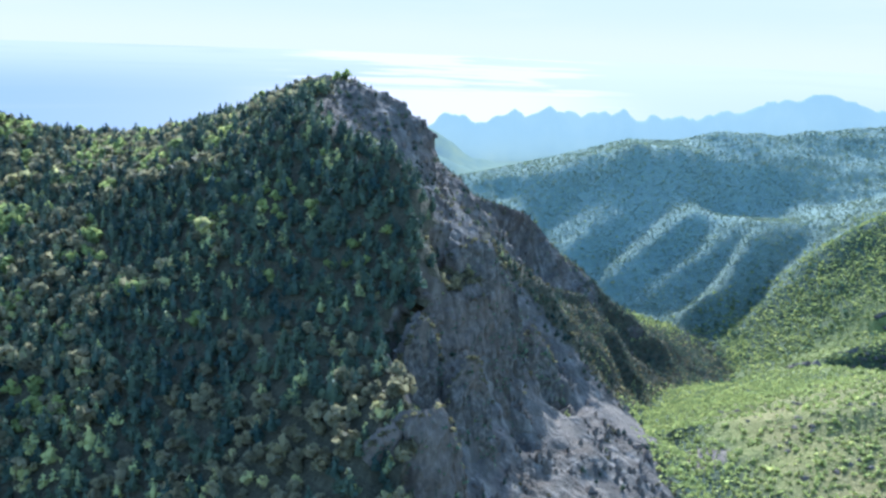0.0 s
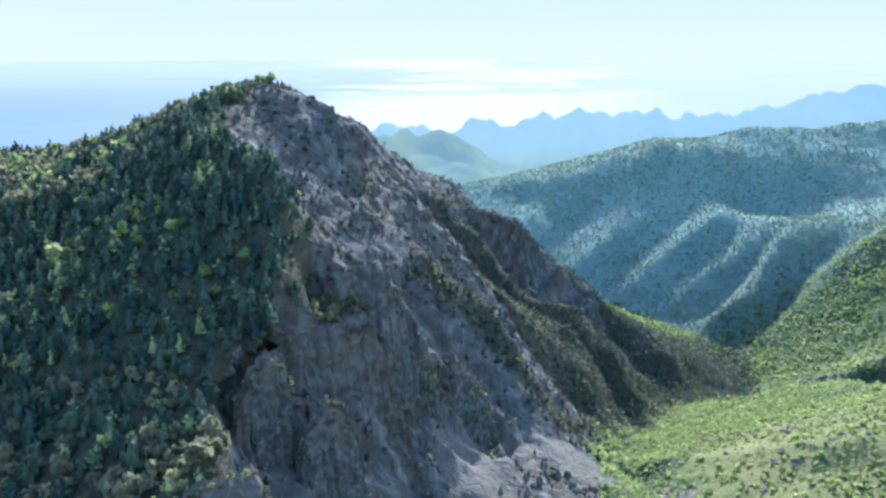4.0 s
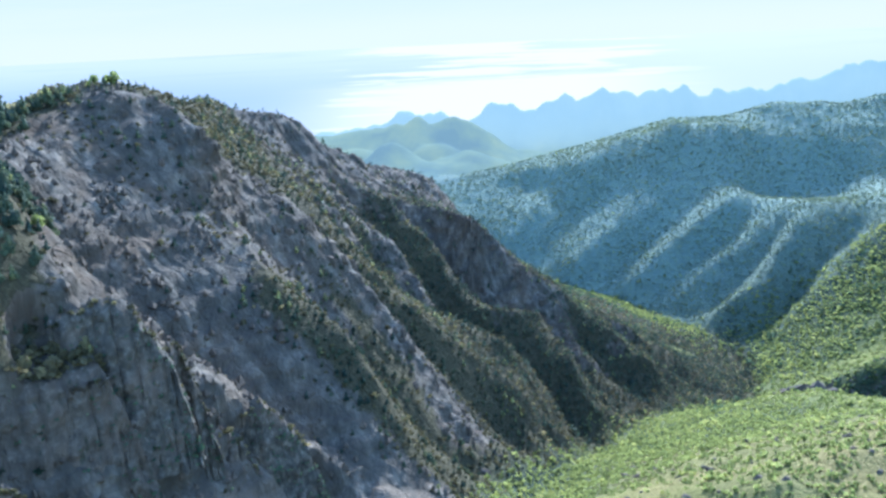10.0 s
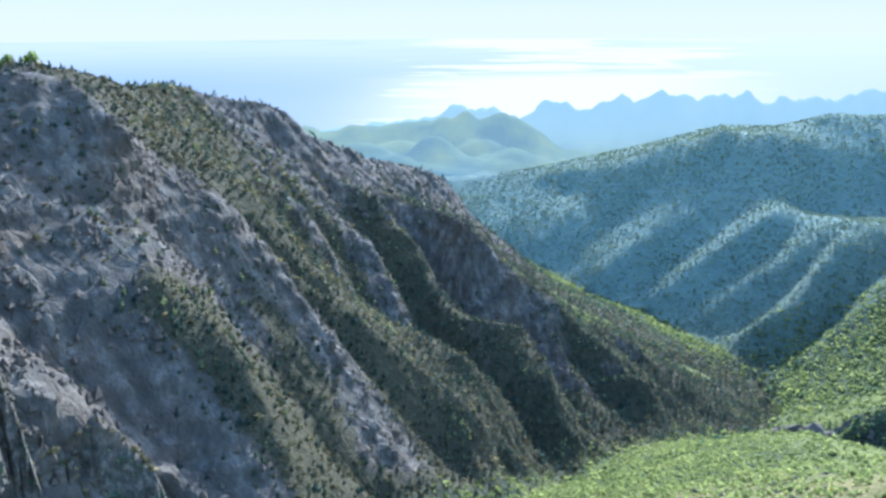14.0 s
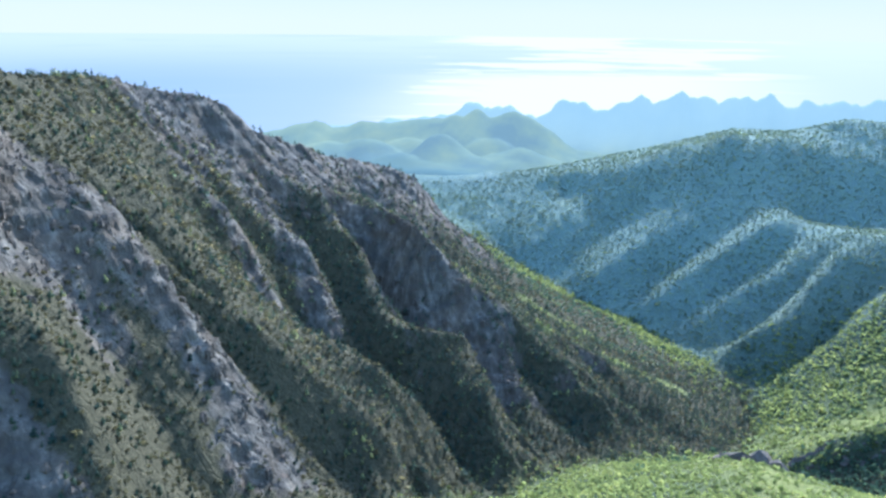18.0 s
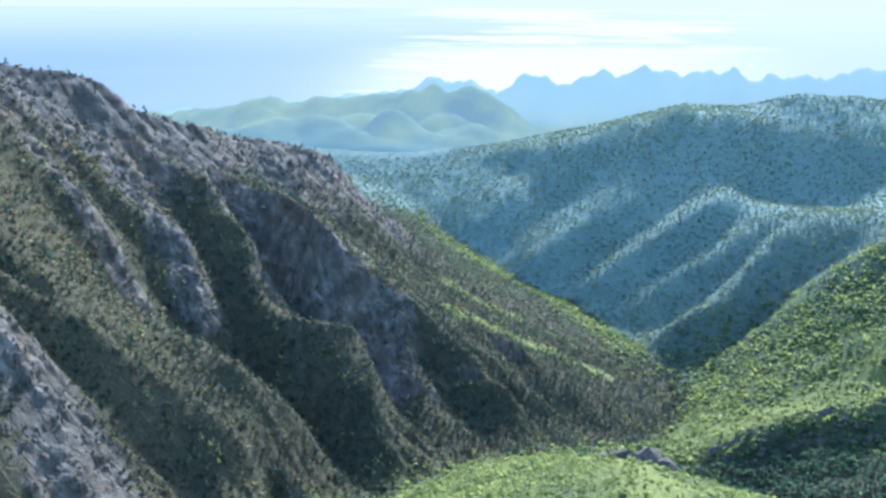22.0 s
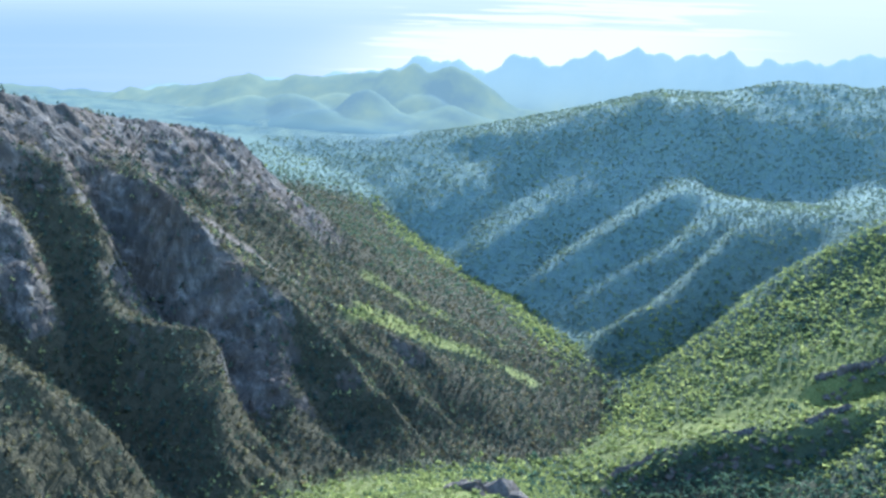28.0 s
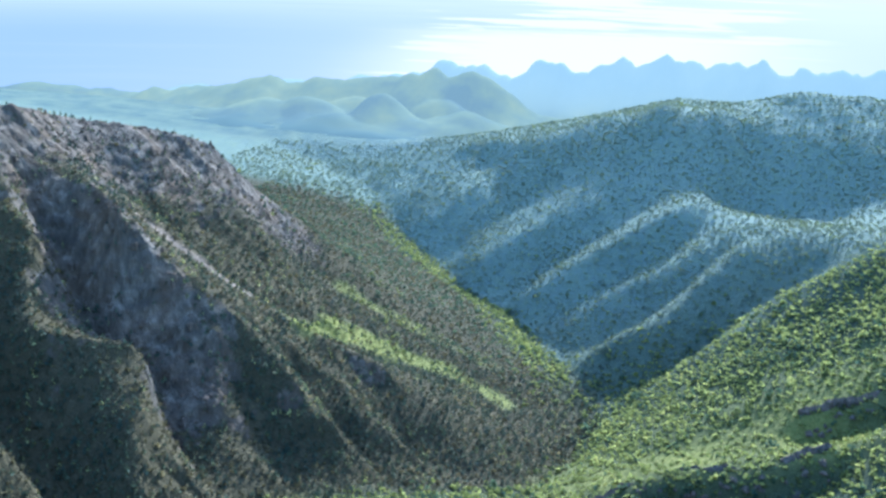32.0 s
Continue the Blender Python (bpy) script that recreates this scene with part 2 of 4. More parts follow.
def sea_material():
    m, nt, b = material("sea")
    geo = nt.nodes.new("ShaderNodeNewGeometry")
    sp = nt.nodes.new("ShaderNodeSeparateXYZ")
    nt.links.new(geo.outputs["Position"], sp.inputs[0])
    band = nt.nodes.new("ShaderNodeMapping")
    band.inputs["Scale"].default_value = (0.0011, 0.0, 0.045)
    nt.links.new(geo.outputs["Position"], band.inputs[0])
    streak = noise_node(nt, 1.0, 4, 0.55, band.outputs[0])
    # haze painted on the water, paler towards the horizon
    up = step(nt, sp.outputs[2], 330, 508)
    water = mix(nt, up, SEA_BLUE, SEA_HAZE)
    grey_streaks = maths(nt, "MULTIPLY", maths(nt, "SUBTRACT", 1.0, step(nt, streak, 0.36, 0.5)), 0.35)
    water = mix(nt, grey_streaks, water, (0.56, 0.64, 0.69))
    # the sun's path and shine painted into the water's glow, broken into streaks
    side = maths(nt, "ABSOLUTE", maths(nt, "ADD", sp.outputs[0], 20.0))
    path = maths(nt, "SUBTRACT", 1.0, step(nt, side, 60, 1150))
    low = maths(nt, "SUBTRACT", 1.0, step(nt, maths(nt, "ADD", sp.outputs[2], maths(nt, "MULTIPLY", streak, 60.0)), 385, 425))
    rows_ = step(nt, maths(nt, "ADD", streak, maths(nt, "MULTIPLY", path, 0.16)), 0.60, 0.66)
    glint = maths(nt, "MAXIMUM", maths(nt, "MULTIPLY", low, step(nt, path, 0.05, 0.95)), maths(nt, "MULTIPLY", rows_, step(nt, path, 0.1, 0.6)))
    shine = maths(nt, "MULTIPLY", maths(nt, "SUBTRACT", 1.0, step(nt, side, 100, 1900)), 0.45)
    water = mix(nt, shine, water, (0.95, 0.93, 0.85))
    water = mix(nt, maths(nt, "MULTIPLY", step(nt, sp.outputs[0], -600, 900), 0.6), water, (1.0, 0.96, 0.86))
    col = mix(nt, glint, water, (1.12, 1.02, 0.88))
    b.inputs["Base Color"].default_value = (0.02, 0.03, 0.04, 1)
    b.inputs["Roughness"].default_value = 1.0
    b.inputs["Specular IOR Level"].default_value = 0.0
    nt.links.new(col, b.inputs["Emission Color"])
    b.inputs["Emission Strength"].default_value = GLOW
    return m


GROUND = ground_material()
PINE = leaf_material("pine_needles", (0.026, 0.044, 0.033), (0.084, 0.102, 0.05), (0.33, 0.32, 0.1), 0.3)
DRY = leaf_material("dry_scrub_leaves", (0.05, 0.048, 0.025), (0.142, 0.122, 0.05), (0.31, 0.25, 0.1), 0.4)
LEAF = leaf_material("broad_leaves", (0.13, 0.155, 0.045), (0.265, 0.29, 0.078), (0.37, 0.365, 0.1), 0.6)
# leaves across the valley: haze is mixed into this paler, bluer green
HAZED_LEAF = leaf_material("hazed_wood_leaves", (0.14, 0.175, 0.122), (0.178, 0.206, 0.096), (0.255, 0.275, 0.08), 0.3)
RUSSET = leaf_material("budding_leaves", (0.095, 0.086, 0.042), (0.205, 0.178, 0.082), (0.34, 0.32, 0.1), 0.5)
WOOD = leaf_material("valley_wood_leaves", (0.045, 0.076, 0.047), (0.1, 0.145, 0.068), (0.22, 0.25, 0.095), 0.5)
BARK = material("bark")[0]
BARK.node_tree.nodes["Principled BSDF"].inputs["Base Color"].default_value = (0.12, 0.09, 0.07, 1)


# ---- the lie of the land: crests, spurs, gullies and valleys ----
LINES = {
    "crest": [(-420, 640, 536), (-320, 630, 534), (-265, 622, 519), (-217, 620, 518), (-172, 625, 526), (-146, 631, 543), (-116, 639, 562), (-87, 644, 571), (-66, 665, 565), (-68, 745, 549), (-97, 868, 541), (-118, 895, 539), (-86, 938, 525), (-69, 971, 520), (-59, 992, 508), (-48, 1019, 485), (-36, 1062, 470), (-38, 1148, 446), (-20, 1213, 431), (8, 1263, 417), (18, 1283, 406), (50, 1329, 349), (100, 1375, 290), (149, 1413, 243), (179, 1423, 216), (240, 1450, 182), (310, 1500, 148)],
    "seaward": [(-800, 450, 380), (-620, 900, 300), (-450, 1300, 240), (-250, 1600, 230)],
    "forest_edge": [(-75, 646, 568), (-88, 570, 556), (-88, 530, 553), (-48, 488, 545), (-19, 448, 538), (-12, 410, 510), (-12, 378, 494), (-26, 356, 478), (-14, 322, 471), (-12, 297, 463), (0, 220, 420), (20, 120, 380)],
    "forest_low": [(-420, 330, 400), (-260, 300, 395), (-173, 320, 412), (-80, 270, 415), (-40, 180, 370)],
    "buttress": [(-6, 446, 519), (10, 440, 496), (28, 446, 472), (44, 464, 455), (52, 486, 438), (70, 502, 408)],
    "buttress_low": [(-24, 374, 486), (-9, 391, 486), (3, 404, 480), (22, 424, 478), (26, 440, 472)],
    "cliff_foot": [(26, 288, 390), (28, 335, 396), (14, 352, 415), (32, 380, 408), (48, 412, 402), (62, 447, 402), (80, 490, 396), (92, 525, 378)],
    "gully_a": [(-35, 512, 498), (0, 517, 462), (35, 526, 428), (70, 534, 400), (96, 520, 388)],
    "spur_b": [(-54, 564, 528), (-30, 590, 518), (4, 605, 491), (30, 580, 473), (44, 585, 458), (68, 576, 441), (107, 565, 387), (122, 575, 345)],
    "gully_b": [(6, 634, 478), (30, 642, 446), (60, 640, 408), (100, 630, 360), (126, 639, 329)],
    "spur_c": [(-62, 622, 567), (-52, 638, 562), (-30, 632, 555), (-12, 634, 536), (-8, 659, 512), (20, 684, 485), (54, 692, 446), (77, 688, 410), (94, 693, 380), (114, 668, 357), (125, 690, 335)],
    "spur_d": [(-40, 760, 515), (24, 745, 462), (55, 745, 430), (85, 745, 399), (108, 761, 372), (136, 770, 347), (159, 776, 323), (172, 790, 262)],
    "spur_e": [(20, 800, 436), (50, 806, 402), (80, 812, 380), (110, 814, 366), (133, 812, 357), (142, 816, 350), (156, 835, 325), (169, 849, 293), (186, 850, 255)],
    "white_rib": [(-70, 868, 515), (-30, 862, 472), (8, 858, 440), (18, 858, 416), (26, 856, 399), (40, 855, 380)],
    "gully_e": [(-30, 893, 462), (10, 892, 405), (50, 884, 345), (110, 876, 288), (165, 872, 252), (208, 868, 240)],
    "spur_f": [(-49, 1014, 481), (-16, 1008, 453), (30, 1000, 420), (63, 988, 390), (77, 960, 369), (102, 930, 345), (128, 939, 340), (150, 958, 333), (166, 972, 327), (180, 945, 306), (195, 912, 288), (212, 916, 264), (225, 923, 247)],
    "spur_g": [(-36, 1060, 458), (-20, 1062, 450), (22, 1082, 420), (42, 1066, 417), (70, 1050, 411), (88, 1042, 407), (98, 1032, 399), (108, 1036, 386), (127, 1046, 363), (143, 1060, 347), (162, 1052, 338), (172, 1047, 325), (190, 1022, 292), (222, 1006, 252), (262, 972, 224)],
    "gully_g": [(10, 1034, 410), (60, 1020, 350), (100, 994, 306), (150, 990, 276), (200, 966, 246), (245, 945, 230)],
    "gully_d": [(-30, 815, 480), (0, 830, 440), (30, 835, 395), (50, 850, 360), (70, 868, 330)],
    "spur_h": [(22, 1082, 420), (60, 1110, 385), (100, 1103, 360), (143, 1094, 337), (168, 1116, 312), (230, 1155, 265), (275, 1215, 218), (335, 1262, 172), (360, 1320, 152), (416, 1359, 138)],
    "spur_i": [(162, 1056, 337), (209, 1070, 292), (243, 1053, 272), (261, 1057, 259), (281, 1050, 231), (302, 1040, 207)],
    "spur_j": [(3, 1247, 422), (60, 1255, 352), (88, 1256, 324), (120, 1298, 280), (152, 1316, 249), (250, 1395, 180), (330, 1430, 150)],
    "valley": [(-40, -300, 330), (60, 60, 332), (120, 250, 343), (165, 420, 348), (160, 540, 342), (158, 639, 312), (184, 740, 284), (208, 840, 245), (258, 962, 222), (340, 1080, 183), (400, 1166, 150), (425, 1250, 135), (430, 1340, 140), (392, 1432, 150), (340, 1500, 147), (280, 1580, 147), (204, 1620, 158), (130, 1690, 172), (43, 1760, 192), (-5, 1834, 216), (-90, 1900, 228), (-250, 2000, 240)],
    "hill_crest": [(-500, 2120, 262), (-197, 2045, 258), (-80, 2050, 272), (82, 2071, 303), (294, 2144, 346), (418, 2126, 387), (519, 2104, 386), (639, 2082, 421), (743, 2104, 407), (951, 2094, 438), (1222, 2094, 460), (1710, 2039, 471)],
    "right_a": [(1000, 1450, 430), (760, 1490, 345), (700, 1485, 318), (640, 1475, 286), (590, 1455, 258), (560, 1432, 232), (500, 1390, 180), (455, 1350, 146)],
    "right_b": [(900, 1200, 370), (720, 1195, 285), (640, 1170, 240), (579, 1153, 213), (543, 1160, 205), (507, 1145, 194), (455, 1130, 168), (420, 1120, 155)],
    "right_c": [(444, 655, 378), (420, 700, 350), (400, 780, 318), (386, 840, 298), (376, 872, 286), (374, 900, 274), (385, 928, 263), (330, 945, 240), (290, 950, 228)],
    "right_gully_b": [(850, 700, 380), (700, 850, 270), (620, 930, 212), (560, 1000, 178), (500, 1060, 162), (420, 1110, 153)],
    "right_d": [(800, 350, 500), (500, 600, 410), (444, 650, 385), (359, 600, 382), (282, 545, 382), (200, 580, 350), (150, 600, 335)],
    "right_near": [(-300, -400, 380), (150, 60, 340), (350, 220, 380), (600, 260, 430)],
    "hill_back": [(-600, 2230, 262), (-300, 2180, 268), (-100, 2150, 262), (0, 2200, 255), (300, 2280, 245), (700, 2290, 300), (1200, 2290, 360)],
    "hill_a": [(84, 2050, 300), (130, 1930, 268), (134, 1888, 264), (151, 1855, 262), (120, 1800, 235), (90, 1760, 204), (60, 1755, 195)],
    "hill_gully_a": [(250, 1850, 262), (200, 1780, 222), (150, 1700, 178)],
    "hill_b": [(409, 1980, 403), (390, 1850, 310), (358, 1762, 266), (307, 1760, 257), (250, 1700, 226), (200, 1640, 184)],
    "hill_gully_b": [(420, 1780, 275), (330, 1690, 208), (270, 1640, 170), (235, 1605, 154)],
    "hill_c": [(502, 1960, 402), (500, 1800, 300), (478, 1690, 290), (430, 1675, 268), (350, 1620, 218), (290, 1590, 176)],
    "hill_gully_c": [(500, 1700, 268), (418, 1628, 206), (350, 1550, 162), (315, 1535, 149)],
    "hill_d": [(545, 1690, 282), (540, 1640, 274), (470, 1600, 238), (386, 1570, 202), (340, 1520, 160)],
    "hill_gully_d": [(560, 1620, 262), (470, 1540, 196), (400, 1480, 152)],
    "hill_e": [(600, 1690, 278), (600, 1660, 284), (547, 1597, 280), (500, 1520, 228), (482, 1491, 212), (430, 1459, 191), (405, 1440, 165)],
    "hill_gully_e": [(650, 1600, 252), (574, 1514, 216), (500, 1430, 170), (445, 1385, 146)],
    "hill_field": [(500, 1790, 270), (569, 1800, 261), (660, 1815, 268), (740, 1800, 290), (860, 1780, 320)],
    "right_b_foot": [(640, 1150, 212), (579, 1132, 188), (543, 1140, 182), (507, 1126, 176), (455, 1112, 158)],
    "right_e": [(760, 1290, 300), (700, 1255, 272), (660, 1240, 252), (620, 1235, 236), (560, 1250, 200)],
    "right_e_foot": [(705, 1235, 246), (662, 1222, 228), (622, 1216, 212)],
    "plain": [(-2500, 2300, 262), (-1500, 2400, 262), (-709, 2600, 262), (-364, 2400, 262), (-36, 2600, 258), (600, 2450, 262), (1500, 2500, 300)],
    "south": [(-1500, -900, 300), (-900, 0, 350), (-900, 400, 360)],
    "east": [(1800, -800, 500), (1600, 400, 520), (1700, 1200, 520), (2200, 2000, 500)],
    "gully_c": [(-30, 700, 520), (10, 722, 470), (50, 716, 422), (90, 720, 372), (125, 725, 325), (150, 735, 298)],
    "rib_e": [(-55, 950, 485), (-20, 945, 445), (20, 938, 412), (38, 931, 398), (51, 920, 380), (59, 902, 369), (64, 893, 350)],
    "gully_f": [(-20, 978, 440), (20, 966, 395), (55, 940, 358), (90, 906, 318), (120, 886, 285)],
    "gully_h": [(0, 1150, 405), (60, 1150, 350), (120, 1148, 300), (180, 1180, 262), (230, 1240, 215), (290, 1319, 170)],
    "gully_i": [(196, 1040, 272), (233, 1019, 240), (262, 998, 222)],
    "spur_k": [(222, 1128, 262), (260, 1116, 240), (293, 1111, 215), (325, 1100, 186)],
    "gully_k": [(215, 1095, 258), (262, 1084, 220), (310, 1070, 190)],
    "spur_l": [(275, 1200, 222), (305, 1180, 206), (327, 1164, 192), (350, 1145, 168)],
    "gully_l": [(262, 1155, 222), (305, 1136, 186), (345, 1112, 175)],
    "hill_top": [(82, 2010, 303), (180, 1965, 312), (275, 1955, 338), (330, 2000, 370)],
    "ravine": [(-18, 352, 458), (2, 340, 425), (28, 335, 396)],
}


def lattice(ix, iy, seed):
    h = (ix.astype(np.int64) * 374761393 + iy.astype(np.int64) * 668265263 + seed * 974711) & 0x7FFFFFFF
    h = ((h ^ (h >> 13)) * 1274126177) & 0x7FFFFFFF
    return ((h ^ (h >> 16)) & 0xFFFF) / 65535.0


def value_noise(x, y, seed):
    ix, iy = np.floor(x), np.floor(y)
    fx, fy = x - ix, y - iy
    fx, fy = fx * fx * (3 - 2 * fx), fy * fy * (3 - 2 * fy)
    a, b = lattice(ix, iy, seed), lattice(ix + 1, iy, seed)
    c, d = lattice(ix, iy + 1, seed), lattice(ix + 1, iy + 1, seed)
    return (a + (b - a) * fx) * (1 - fy) + (c + (d - c) * fx) * fy


def fractal(x, y, size, octaves, seed, ridged=False):
    total, amp, norm = np.zeros_like(x), 1.0, 0.0
    for k in range(octaves):
        ca, sa = math.cos(0.9 * k), math.sin(0.9 * k)
        u, v = (x * ca - y * sa) / size, (x * sa + y * ca) / size
        n = value_noise(u + 31.7 * k, v - 17.3 * k, seed + k) * 2 - 1
        total += amp * (1 - 2 * np.abs(n) if ridged else n)
        norm += amp
        amp, size = amp * 0.5, size * 0.47
    return total / norm


def line_height(x, y):
    """Height drawn between the crest, spur, gully and valley lines, nearer lines counting most."""
    top, weight = np.zeros_like(x), np.zeros_like(x)
    for line in LINES.values():
        best, level = np.full_like(x, 1e12), np.zeros_like(x)
        for (ax, ay, az), (bx, by, bz) in zip(line, line[1:]):
            dx, dy = bx - ax, by - ay
            t = np.clip(((x - ax) * dx + (y - ay) * dy) / (dx * dx + dy * dy), 0, 1)
            d = (x - ax - t * dx) ** 2 + (y - ay - t * dy) ** 2
            near = d < best
            best, level = np.where(near, d, best), np.where(near, az + t * (bz - az), level)
        w = (best + 20.0) ** -1.35
        top, weight = top + w * level, weight + w
    return top / weight


def drape(lines, x0, x1, y0, y1, cell):
    """A skin stretched over the lines: straight slopes between crests and gullies, solved from coarse to fine."""
    field, steps = None, [cell * 8, cell * 4, cell * 2, cell]
    for c in steps:
        xs, ys = np.arange(x0, x1 + c * 0.5, c), np.arange(y0, y1 + c * 0.5, c)
        gx, gy = np.meshgrid(xs, ys)
        total, count = np.zeros(gx.shape), np.zeros(gx.shape)
        for line in lines:
            for (ax, ay, az), (bx, by, bz) in zip(line, line[1:]):
                t = np.linspace(0, 1, max(2, int(math.hypot(bx - ax, by - ay) / c * 2) + 1))
                i, j = np.rint((ax + t * (bx - ax) - x0) / c).astype(int), np.rint((ay + t * (by - ay) - y0) / c).astype(int)
                ok = (i >= 0) & (j >= 0) & (i < len(xs)) & (j < len(ys))
                np.add.at(total, (j[ok], i[ok]), (az + t * (bz - az))[ok])
                np.add.at(count, (j[ok], i[ok]), 1)
        fixed = count > 0
        known = np.where(fixed, total / np.maximum(count, 1), 0)
        if field is None:
            field = line_height(gx, gy)
        else:
            fi, fj = np.clip((gx - x0) / old[0], 0, field.shape[1] - 1.001), np.clip((gy - y0) / old[0], 0, field.shape[0] - 1.001)
            i, j = fi.astype(int), fj.astype(int)
            fi, fj = fi - i, fj - j
            field = (field[j, i] * (1 - fi) + field[j, i + 1] * fi) * (1 - fj) + (field[j + 1, i] * (1 - fi) + field[j + 1, i + 1] * fi) * fj
        field = np.where(fixed, known, field)
        free = ~fixed
        free[0], free[-1], free[:, 0], free[:, -1] = False, False, False, False
        checker = (np.add.outer(np.arange(len(ys)), np.arange(len(xs))) % 2).astype(bool)
        masks = [(free & checker)[1:-1, 1:-1], (free & ~checker)[1:-1, 1:-1]]
        inner = field[1:-1, 1:-1]
        for _ in range(220 if c > cell else 60):
            for mask in masks:
                mean = (field[:-2, 1:-1] + field[2:, 1:-1] + field[1:-1, :-2] + field[1:-1, 2:]) * 0.25
                inner += np.where(mask, (mean - inner) * 1.6, 0)
        old = (c,)
    return xs, ys, field


def line_distance(x, y, name):
    best = np.full_like(x, 1e12)
    line = LINES[name] if isinstance(name, str) else name
    for (ax, ay, *_), (bx, by, *_) in zip(line, line[1:]):
        dx, dy = bx - ax, by - ay
        t = np.clip(((x - ax) * dx + (y - ay) * dy) / (dx * dx + dy * dy), 0, 1)
        best = np.minimum(best, (x - ax - t * dx) ** 2 + (y - ay - t * dy) ** 2)
    return np.sqrt(best)


def smooth(v, lo, hi):
    t = np.clip((v - lo) / (hi - lo), 0, 1)
    return t * t * (3 - 2 * t)


def graded(stops):
    """Grid lines between stops, each with the spacing of its stretch."""
    out = []
    for (a, s), (b, _) in zip(stops, stops[1:]):
        n = max(1, round((b - a) / s))
        out += [a + (b - a) * k / n for k in range(n)]
    return np.array(out + [stops[-1][0]])


def value_noise_3d(x, y, z, seed):
    k = np.floor(z)
    f = z - k
    f = f * f * (3 - 2 * f)
    lo = np.zeros_like(x)
    hi = np.zeros_like(x)
    for level in range(int(k.min()), int(k.max()) + 2):
        for target, where in ((lo, k == level), (hi, k + 1 == level)):
            if where.any():
                target[where] = value_noise(x[where] + 7.3 * level, y[where] + 3.1 * level, seed + 13 * level)
    return lo * (1 - f) + hi * f


GX = graded([(-2600, 90), (-900, 30), (-420, 8), (-240, 4), (-110, 2.2), (-40, 1.3), (100, 2.0), (200, 3.6), (300, 6), (700, 9), (1100, 30), (1800, 80), (2600, 80)])
GY = graded([(-1000, 60), (0, 25), (220, 2.6), (290, 1.7), (560, 2.3), (720, 3.2), (1130, 6), (1500, 8), (2150, 20), (2300, 20)])
X, Y = np.meshgrid(GX, GY)
SKIN = drape(LINES.values(), -560, 1120, 100, 2240, 5.0)


def skin_height(x, y):
    xs, ys, field = SKIN
    fi, fj = np.clip((x - xs[0]) / 5.0, 0, len(xs) - 1.001), np.clip((y - ys[0]) / 5.0, 0, len(ys) - 1.001)
    i, j = fi.astype(int), fj.astype(int)
    fi, fj = fi - i, fj - j
    return (field[j, i] * (1 - fi) + field[j, i + 1] * fi) * (1 - fj) + (field[j + 1, i] * (1 - fi) + field[j + 1, i + 1] * fi) * fj


inside = smooth(X, -540, -440) * (1 - smooth(X, 980, 1100)) * smooth(Y, 110, 190) * (1 - smooth(Y, 2130, 2225))
Z = line_height(X, Y)
Z = Z + (skin_height(X, Y) - Z) * inside
# creases worn a little round, more so on the hills across the valley
soft = Z.copy()
for _ in range(8):
    soft[1:-1, 1:-1] = (soft[1:-1, 1:-1] * 2 + soft[:-2, 1:-1] + soft[2:, 1:-1] + soft[1:-1, :-2] + soft[1:-1, 2:]) / 6
Z = Z + (soft - Z) * (0.5 + 0.5 * smooth(Y, 1440, 1600))
gy_, gx_ = np.gradient(Z, GY, GX)
SLOPE = np.hypot(gx_, gy_)
rough = smooth(SLOPE, 0.45, 1.2)
VALLEY_X = np.interp(Y, [0, 250, 420, 540, 640, 740, 840, 960, 1080, 1166, 1260, 1340, 2000], [50, 105, 140, 140, 146, 178, 208, 262, 340, 405, 435, 440, 440])
LEFT = smooth(VALLEY_X - X, -6, 22) * (1 - smooth(Y, 1290, 1460))
EDGE_X = np.interp(Y, [120, 220, 297, 318, 342, 362, 383, 430, 460, 487, 512, 526, 570, 646, 700, 844, 950, 1060, 1230, 1400], [30, 12, 4, -8, -25, -22, -11, -11, -20, -35, -51, -86, -92, -78, -100, -130, -115, -100, -85, -65]) + 7 * fractal(X, Y, 18, 2, 51)
CLIFF = LEFT * smooth(X - EDGE_X, -4, 14)                    # the rocky side of the massif
hills = 1 - CLIFF
Z = Z + fractal(X, Y, 60, 4, 11, True) * (1.5 + 2.0 * rough * CLIFF + 2.5 * rough) + fractal(X, Y, 17, 3, 41) * (0.8 + 2.0 * rough * (1 - 0.6 * CLIFF))
Z = Z + fractal(X * 0.8 + Y * 0.6, (Y * 0.8 - X * 0.6) * 0.45, 90, 4, 71, True) * 3 * smooth(Y, 1380, 1600) * (1 - smooth(Y, 1900, 2050))
Z = Z + fractal(X, Y, 110, 4, 81, True) * 7 * (1 - LEFT) * smooth(X - VALLEY_X, 10, 120) * smooth(Y, 300, 500)
# small gullies that run down the flanks of the massif
runs = (Y * 0.92 - X * 0.38 + 10 * fractal(X, Y, 60, 2, 23)) / 24
fall = value_noise(runs, X / 150, 25) + 0.5 * value_noise(runs * 2.3 + 7, X / 90, 26)
Z = Z + (np.abs(fall - 0.75) * 2 - 0.5) * (9 + 5 * smooth(X, 120, 200)) * rough * CLIFF * smooth(Y, 600, 720) * (1 - smooth(Y, 1300, 1420))
gy_, gx_ = np.gradient(Z, GY, GX)
SLOPE = np.hypot(gx_, gy_)
